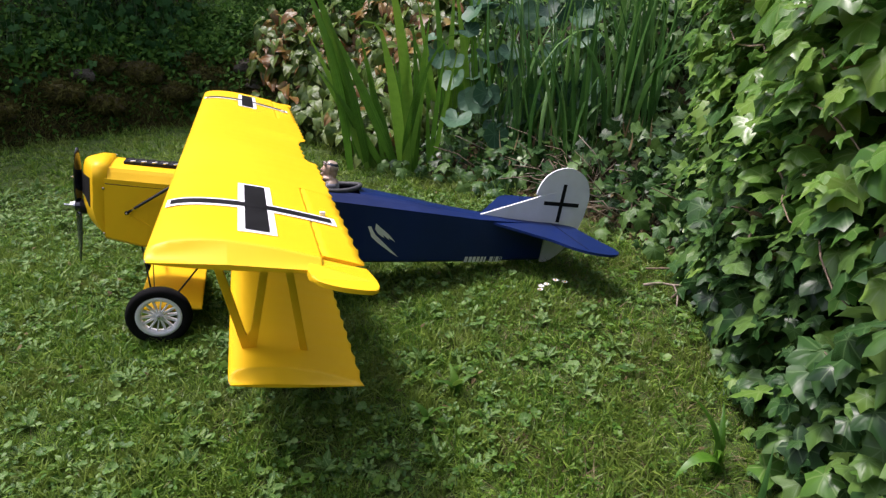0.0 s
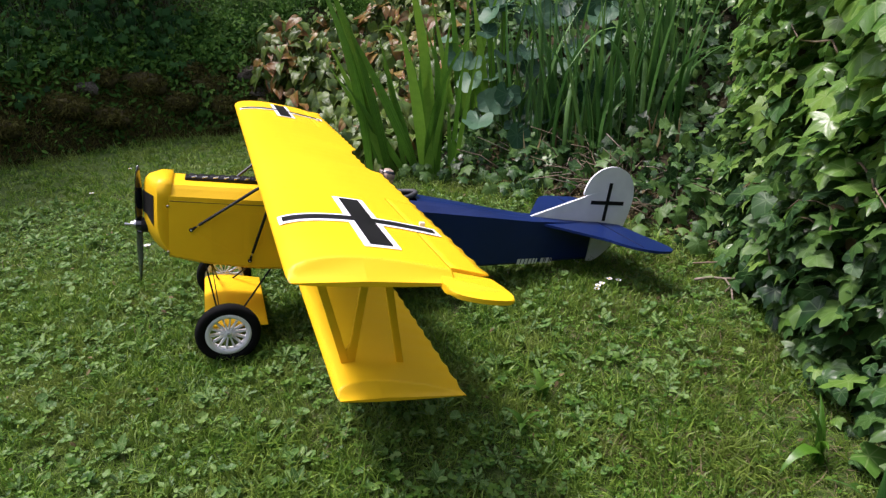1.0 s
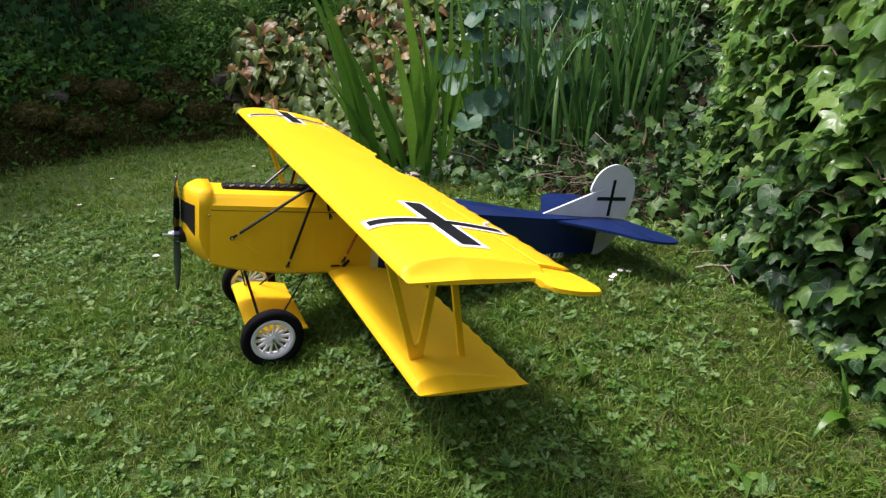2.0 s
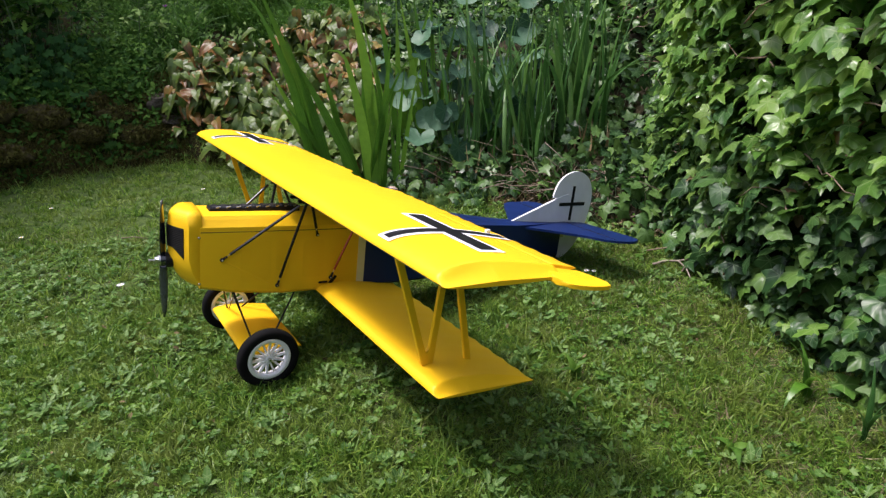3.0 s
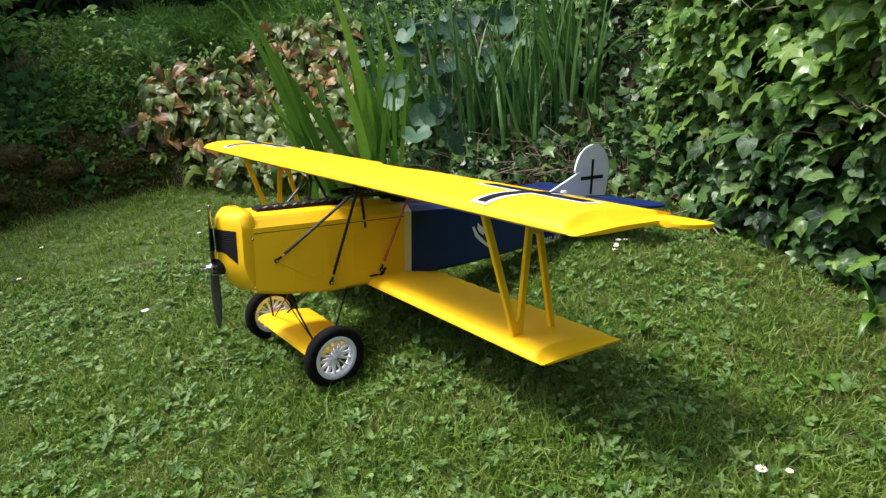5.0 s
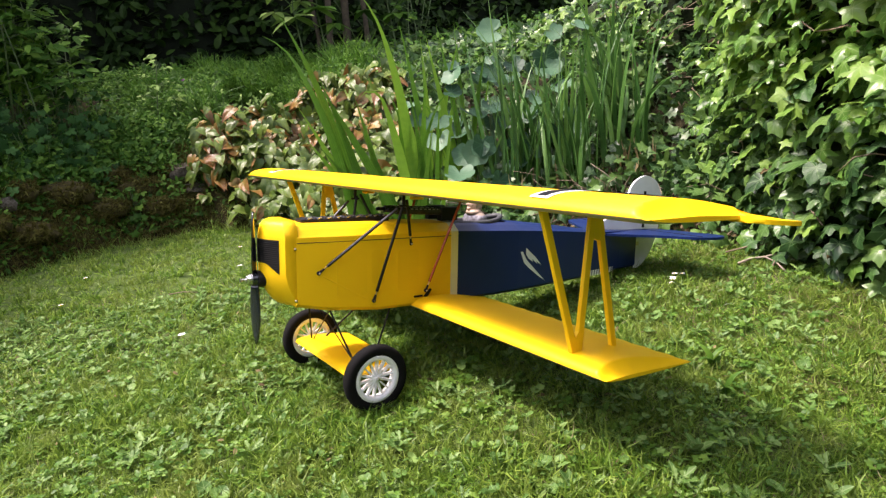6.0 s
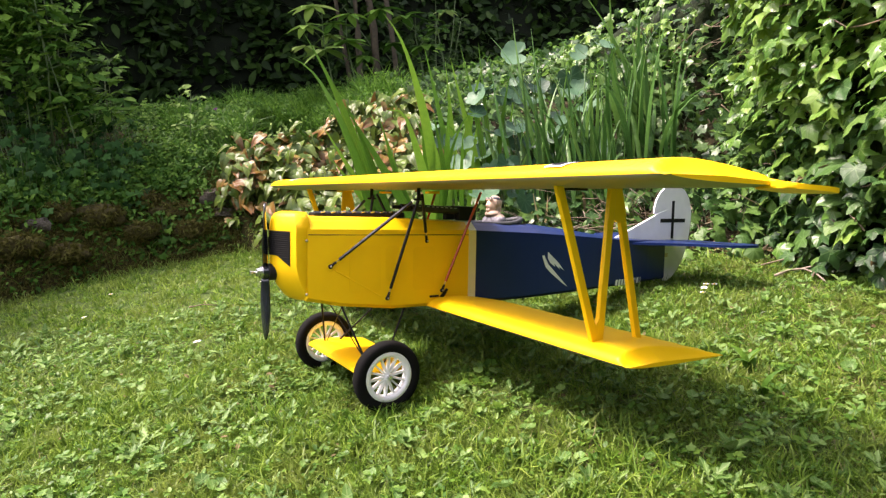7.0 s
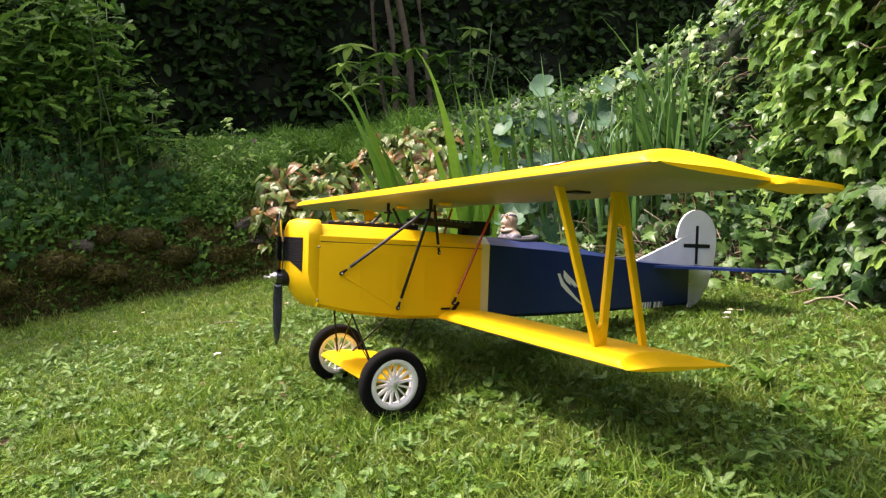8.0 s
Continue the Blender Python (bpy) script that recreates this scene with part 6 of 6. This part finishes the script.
for s in (-1, 1):
    for a, b in (((0.155, 0.072, -0.088), (0.196, 0.150, -0.236)), ((0.345, 0.072, -0.107), (0.243, 0.150, -0.236)), ((0.165, 0.060, -0.090), (0.20, -0.145, -0.236))):
        part("gear_strut", rod_bm((a[0], s * a[1], a[2]), (b[0], s * b[1], b[2]), 0.0027 if b[1] > 0 else 0.0016, 8), BLACK, plane)
    R, rim_r, y0 = 0.0902, 0.0622, s * 0.215
    wheel = part("wheel", rod_bm((0.219, y0 - 0.012, -0.250), (0.219, y0 + 0.012, -0.250), 0.0075, 16), WHITE, plane, "spoked white wheel with a black rubber tyre")

    def ring_part(name, profile, material):
        bm = bmesh.new()
        n = 40
        rr = []
        for k in range(n):
            a = math.tau * k / n
            rr.append([bm.verts.new((0.219 + r * math.cos(a), y0 + h, -0.250 + r * math.sin(a))) for r, h in profile])
        m = len(profile)
        for k in range(n):
            a, b = rr[k], rr[(k + 1) % n]
            for j in range(m):
                bm.faces.new((a[j], a[(j + 1) % m], b[(j + 1) % m], b[j]))
        return part(name, bm, material, wheel, smooth=True)

    ring_part("tyre", [(rim_r - 0.001, -0.010), (rim_r + 0.004, -0.0155), (R - 0.009, -0.017), (R - 0.002, -0.011), (R, -0.003), (R, 0.003), (R - 0.002, 0.011), (R - 0.009, 0.017), (rim_r + 0.004, 0.0155), (rim_r - 0.001, 0.010)], RUBBER)
    ring_part("rim", [(rim_r - 0.013, -0.008), (rim_r - 0.011, -0.0125), (rim_r, -0.0135), (rim_r + 0.0015, -0.011), (rim_r + 0.0015, 0.011), (rim_r, 0.0135), (rim_r - 0.011, 0.0125), (rim_r - 0.013, 0.008)], WHITE)
    for k in range(14):
        a = math.tau * (k + 0.3) / 14
        u, v = Vector((math.cos(a), 0, math.sin(a))), Vector((-math.sin(a), 0, math.cos(a)))
        c0, c1 = Vector((0.219, y0, -0.250)) + u * 0.006, Vector((0.219, y0, -0.250)) + u * (rim_r - 0.008)
        vs = []
        for c, hw, hy in ((c0, 0.0016, 0.008), (c1, 0.0021, 0.0055)):
            vs += [c + v * hw + Vector((0, hy, 0)), c - v * hw + Vector((0, hy, 0)), c - v * hw - Vector((0, hy, 0)), c + v * hw - Vector((0, hy, 0))]
        shape("spoke", vs, [(0, 1, 2, 3), (7, 6, 5, 4), (0, 4, 5, 1), (1, 5, 6, 2), (2, 6, 7, 3), (3, 7, 4, 0)], WHITE, wheel)
    bm = rod_bm((0.219, y0 - s * 0.002, -0.250), (0.219, y0 + s * 0.017, -0.250), 0.0058, 6)
    rod_bm((0.219, y0 + s * 0.015, -0.250), (0.219, y0 + s * 0.021, -0.250), 0.003, 10, bm=bm)
    part("axle_nut", bm, STEEL, wheel)

# -- tail --
part("fin", prism_bm([(1.246, 0.057), (1.47, 0.141), (1.50, 0.1535), (1.548, 0.168), (1.548, 0.044), (1.40, 0.048)], -0.0048, 0.0048, "y", 0.001), FIN_WHITE, plane, "white triangular tail fin")
rudder_line = [(1.540, -0.113), (1.562, -0.112), (1.592, -0.088), (1.622, -0.050), (1.645, 0.0), (1.661, 0.06), (1.668, 0.12), (1.667, 0.165), (1.655, 0.207), (1.633, 0.238), (1.603, 0.256), (1.574, 0.262), (1.545, 0.256), (1.516, 0.239), (1.495, 0.213), (1.483, 0.182), (1.480, 0.150), (1.51, 0.1545), (1.540, 0.160)]
part("rudder", prism_bm(rounded([(1.548 + (x - 1.548) * 1.18, z) for x, z in rudder_line], 3), -0.0038, 0.0038, "y", 0.0012), FIN_WHITE, plane, "white rounded rudder with a black cross")
rudder = plane.children[-1]
for s in (-1, 1):
    y = s * 0.0054
    lo, hi = min(y - 0.0005, y + 0.0005), max(y - 0.0005, y + 0.0005)
    part("cross_bar", box_bm((1.568, lo, 0.052), (1.5825, hi, 0.200)), BLACK, rudder)
    part("cross_bar", box_bm((1.502, lo + s * 0.0004, 0.1155), (1.650, hi + s * 0.0004, 0.130)), BLACK, rudder)
    part("rudder_hinge", box_bm((1.536, lo - 0.001, -0.02), (1.552, hi + 0.001, -0.005)), BRASS, rudder)
half = [(1.232, 0.0), (1.262, 0.022), (1.35, 0.10), (1.45, 0.20), (1.48, 0.245), (1.505, 0.278), (1.535, 0.303), (1.575, 0.322), (1.612, 0.327), (1.642, 0.321), (1.661, 0.304), (1.668, 0.278), (1.660, 0.235), (1.645, 0.16), (1.632, 0.08), (1.622, 0.030), (1.552, 0.012), (1.545, 0.0)]
for s in (-1, 1):
    if s > 0:
        half[2:7] = [(1.35, 0.145), (1.43, 0.26), (1.46, 0.297), (1.49, 0.318), (1.535, 0.326)]
    outline = [(x, s * y) for x, y in rounded(half, 3)]
    st = part("tailplane", prism_bm(outline if s > 0 else outline[::-1], 0.0385 + 0.01 * (s > 0), 0.0475 + 0.01 * (s > 0), "z", 0.003), BLUE, plane, "blue tailplane and elevator with a rounded tip")
    part("elevator_seam", rod_bm((1.547, s * 0.02, 0.0480 + 0.01 * (s > 0)), (1.547, s * 0.29, 0.0480 + 0.01 * (s > 0)), 0.0011, 5), BLACK, st)
part("tail_skid", rod_bm((1.47, 0, -0.10), (1.535, 0, -0.135), 0.003, 8), STEEL, plane)

# -- silver bird and lettering strips on the blue sides --


def side_y(x):
    return float(np.interp(x, (0.572, 0.82, 1.0, 1.24, 1.4, 1.53), (0.089, 0.089, 0.078, 0.056, 0.034, 0.010)))


for s in (-1, 1):
    bm = bmesh.new()
    pieces = [
        [(0.8289, 0.0187), (0.8404, 0.0193), (0.8452, 0.0092), (0.8586, -0.0098), (0.8759, -0.0247), (0.9507, -0.0897), (0.9219, -0.0741), (0.8692, -0.0382), (0.8452, -0.0179), (0.8375, 0.0004)],
        [(0.8548, 0.0308), (0.872, 0.0173), (0.9027, -0.0057), (0.9315, -0.0342), (0.9047, -0.0193), (0.9104, -0.0288), (0.8855, -0.0098), (0.8893, -0.0206), (0.8663, -0.0057), (0.8548, 0.0092)],
    ]
    for pc in pieces:
        vs = [bm.verts.new((x, s * (side_y(x) + 0.0012), z)) for x, z in pc]
        bm.faces.new(vs)
    bmesh.ops.triangulate(bm, faces=bm.faces)
    part("bird_emblem", bm, SILVER_DECAL, rear, "silver stylised bird emblem")
    x = 1.200
    for wdt in (0.016, 0.015, 0.015, 0.015, 0.013, 0.011, -0.010, 0.017, 0.006, 0.016, 0.006, 0.006):
        if wdt > 0:
            verts = [(x, s * (side_y(x) + 0.0012), -0.105), (x + wdt - 0.003, s * (side_y(x + wdt) + 0.0012), -0.105), (x + wdt, s * (side_y(x + wdt) + 0.0012), -0.084), (x + 0.003, s * (side_y(x) + 0.0012), -0.084)]
            shape("lettering_bar", verts, [(0, 1, 2, 3)], SILVER_DECAL, rear)
        x += abs(wdt) + 0.0012

# ---- the doll in the cockpit ----
bm = bmesh.new()
for c, r, sc in (((0.006, 0, 0.020), 0.036, (0.85, 1.35, 1.0)), ((0.002, 0.036, 0.020), 0.018, (1.0, 0.8, 1.25)), ((0.002, -0.036, 0.020), 0.018, (1.0, 0.8, 1.25)), ((-0.003, 0, 0.048), 0.022, (1.05, 1.3, 0.6)), ((-0.006, 0, 0.074), 0.0205, (0.95, 0.86, 1.12)), ((0.004, 0, 0.084), 0.0245, (1.0, 0.95, 0.95)), ((0.010, 0, 0.066), 0.018, (0.85, 1.15, 1.1)), ((-0.026, 0, 0.074), 0.0045, (1.2, 0.8, 1.2)), ((-0.022, 0, 0.061), 0.0075, (0.8, 1.2, 0.7)), ((-0.018, 0.009, 0.095), 0.0075, (0.7, 1.1, 0.8)), ((-0.018, -0.009, 0.095), 0.0075, (0.7, 1.1, 0.8))):
    bmesh.ops.create_uvsphere(bm, u_segments=20, v_segments=14, radius=r, matrix=Matrix.Translation(c) @ Matrix.Diagonal((*sc, 1)))
raw = part("doll_shape", bm, DOLL, None)
skin = raw.modifiers.new("skin", "REMESH")
skin.mode, skin.voxel_size = "VOXEL", 0.0018
whole = bpy.data.meshes.new_from_object(raw.evaluated_get(bpy.context.evaluated_depsgraph_get()))
bpy.data.objects.remove(raw)
for mat in (DOLL_CAP, DOLL_GLASS, DOLL_COAT):
    whole.materials.append(mat)
for p in whole.polygons:
    x, y, z = p.center
    p.use_smooth = True
    if z < 0.040:
        p.material_index = 3
    elif 0.0935 < z + 0.15 * x < 0.1015 and (x > -0.010 or math.hypot(abs(y) - 0.009, z + 0.15 * x - 0.0975) > 0.003):
        p.material_index = 2
    elif z > 0.094 or z < 0.052 or x > -0.004:
        p.material_index = 1
doll = new("pilot_doll", whole)
doll.matrix_world = plane.matrix_world @ Matrix.Translation((0.700, 0.0, 0.100))
tagged(doll, "small painted doll in a flying cap sitting in the cockpit", "doll")


# ---- daisies, weeds and twigs at the edge of the lawn ----
for i, (x, y, n) in enumerate(((0.35, 1.86, 3), (0.44, 1.90, 2), (-1.37, 2.35, 1), (-1.95, 3.10, 1), (-1.17, 3.65, 1), (-1.17, 3.21, 1), (-0.13, 0.73, 1), (-0.09, 0.70, 1), (-1.95, 3.56, 1))):
    daisy(x, y, n, "white daisy heads open in the grass" if n > 1 else "single white daisy in the grass", {2: 0.016, 7: 0.008}.get(i, 0.0125), i)


def twig(points, r, label, material=None):
    ob = part("dry_twig", tube_bm(points, [r * (1 - 0.5 * i / (len(points) - 1)) for i in range(len(points))], 6), material or STEM, None, smooth=True)
    return tagged(ob, label, "twig", "dry twigs below the hedge")


twig([(0.74, 1.95, 0.015), (0.79, 1.935, 0.03), (0.83, 1.91, 0.035), (0.825, 1.85, 0.03), (0.79, 1.76, 0.012)], 0.0055, "pale dry twig lying below the ivy", PALE_TWIG)
twig([(0.83, 1.91, 0.035), (0.90, 1.88, 0.05), (0.97, 1.90, 0.04)], 0.004, "pale broken twig reaching under the ivy", PALE_TWIG)
twig([(0.78, 2.06, 0.03), (0.86, 2.02, 0.05), (0.93, 1.97, 0.06)], 0.0035, "grey dry twig below the ivy")
twig([(0.80, 1.84, 0.02), (0.92, 1.90, 0.09), (1.02, 1.98, 0.18)], 0.004, "thin dry twig leaning into the ivy")
twig([(-1.47, 2.90, 0.05), (-1.41, 2.885, 0.055), (-1.35, 2.87, 0.045)], 0.003, "thin brown twig lying on the lawn")
r = np.random.default_rng(91)
for i in range(130):
    x = r.uniform(0.2, 0.95) if i < 48 else r.normal(0.72, 0.13)
    y = float(edge_y(x)) + (r.uniform(-0.03, 0.32) if i < 48 else r.normal(0.14, 0.10))
    z = float(bank_height(np.array(x), np.array(y)))
    a, ln = r.uniform(0, 6.28), r.uniform(0.1, 0.32)
    p0 = Vector((x, y, z + r.uniform(0.01, 0.08)))
    p2 = p0 + Vector((math.cos(a) * ln, math.sin(a) * ln * 0.6, r.uniform(-0.02, 0.16)))
    twig([p0, p0.lerp(p2, 0.5) + Vector((0, 0, r.uniform(0, 0.04))), p2], r.uniform(0.0018, 0.004), "thin brown stem of last year below the irises", None if i % 3 else PALE_TWIG)


def strap_weed(x, y, rows, label, material=None):
    """A weed of long strap leaves. rows: heading in degrees, length, width, bend."""
    owner = thing("strap_weed", pose(x, y, 0.0), label, "weed", "weeds at the edge of the lawn")
    for head, ln, wid, bend in rows:
        v, f, uv = strap_of(wid / ln, bend, 10)
        v = v * ln
        me = fast_mesh("leaf", v, f, uv)
        me.materials.append(material or IRIS)
        ob = new("leaf", me)
        ob.parent = owner
        ob.matrix_local = Euler((0, 0, radians(head))).to_matrix().to_4x4()
    return owner


strap_weed(0.62, 1.04, ((60, 0.19, 0.046, 0.5), (110, 0.12, 0.04, 1.9), (-20, 0.16, 0.02, 0.7), (150, 0.14, 0.018, 0.9)), "broad green leaf and thin blades at the foot of the ivy", IRIS)
strap_weed(0.60, 0.84, ((200, 0.22, 0.016, 0.5), (160, 0.20, 0.014, 0.8), (-30, 0.22, 0.016, 0.3), (80, 0.18, 0.014, 0.9)), "thin upright strap leaves beside the ivy", IRIS_SHADED)
strap_weed(0.05, 1.30, ((20, 0.09, 0.03, 0.8), (100, 0.08, 0.03, 1.1), (200, 0.1, 0.03, 0.7), (290, 0.08, 0.03, 1.0)), "plantain tuft standing in the lawn", CLOVER)
strap_weed(-0.02, 1.18, ((60, 0.08, 0.025, 1.0), (160, 0.07, 0.025, 1.2), (250, 0.09, 0.025, 0.8)), "small plantain tuft in the lawn", CLOVER)
strap_weed(0.27, 0.9, ((30, 0.06, 0.03, 1.6), (150, 0.07, 0.03, 1.7), (250, 0.06, 0.03, 1.6)), "flat rosette of plantain leaves", CLOVER)
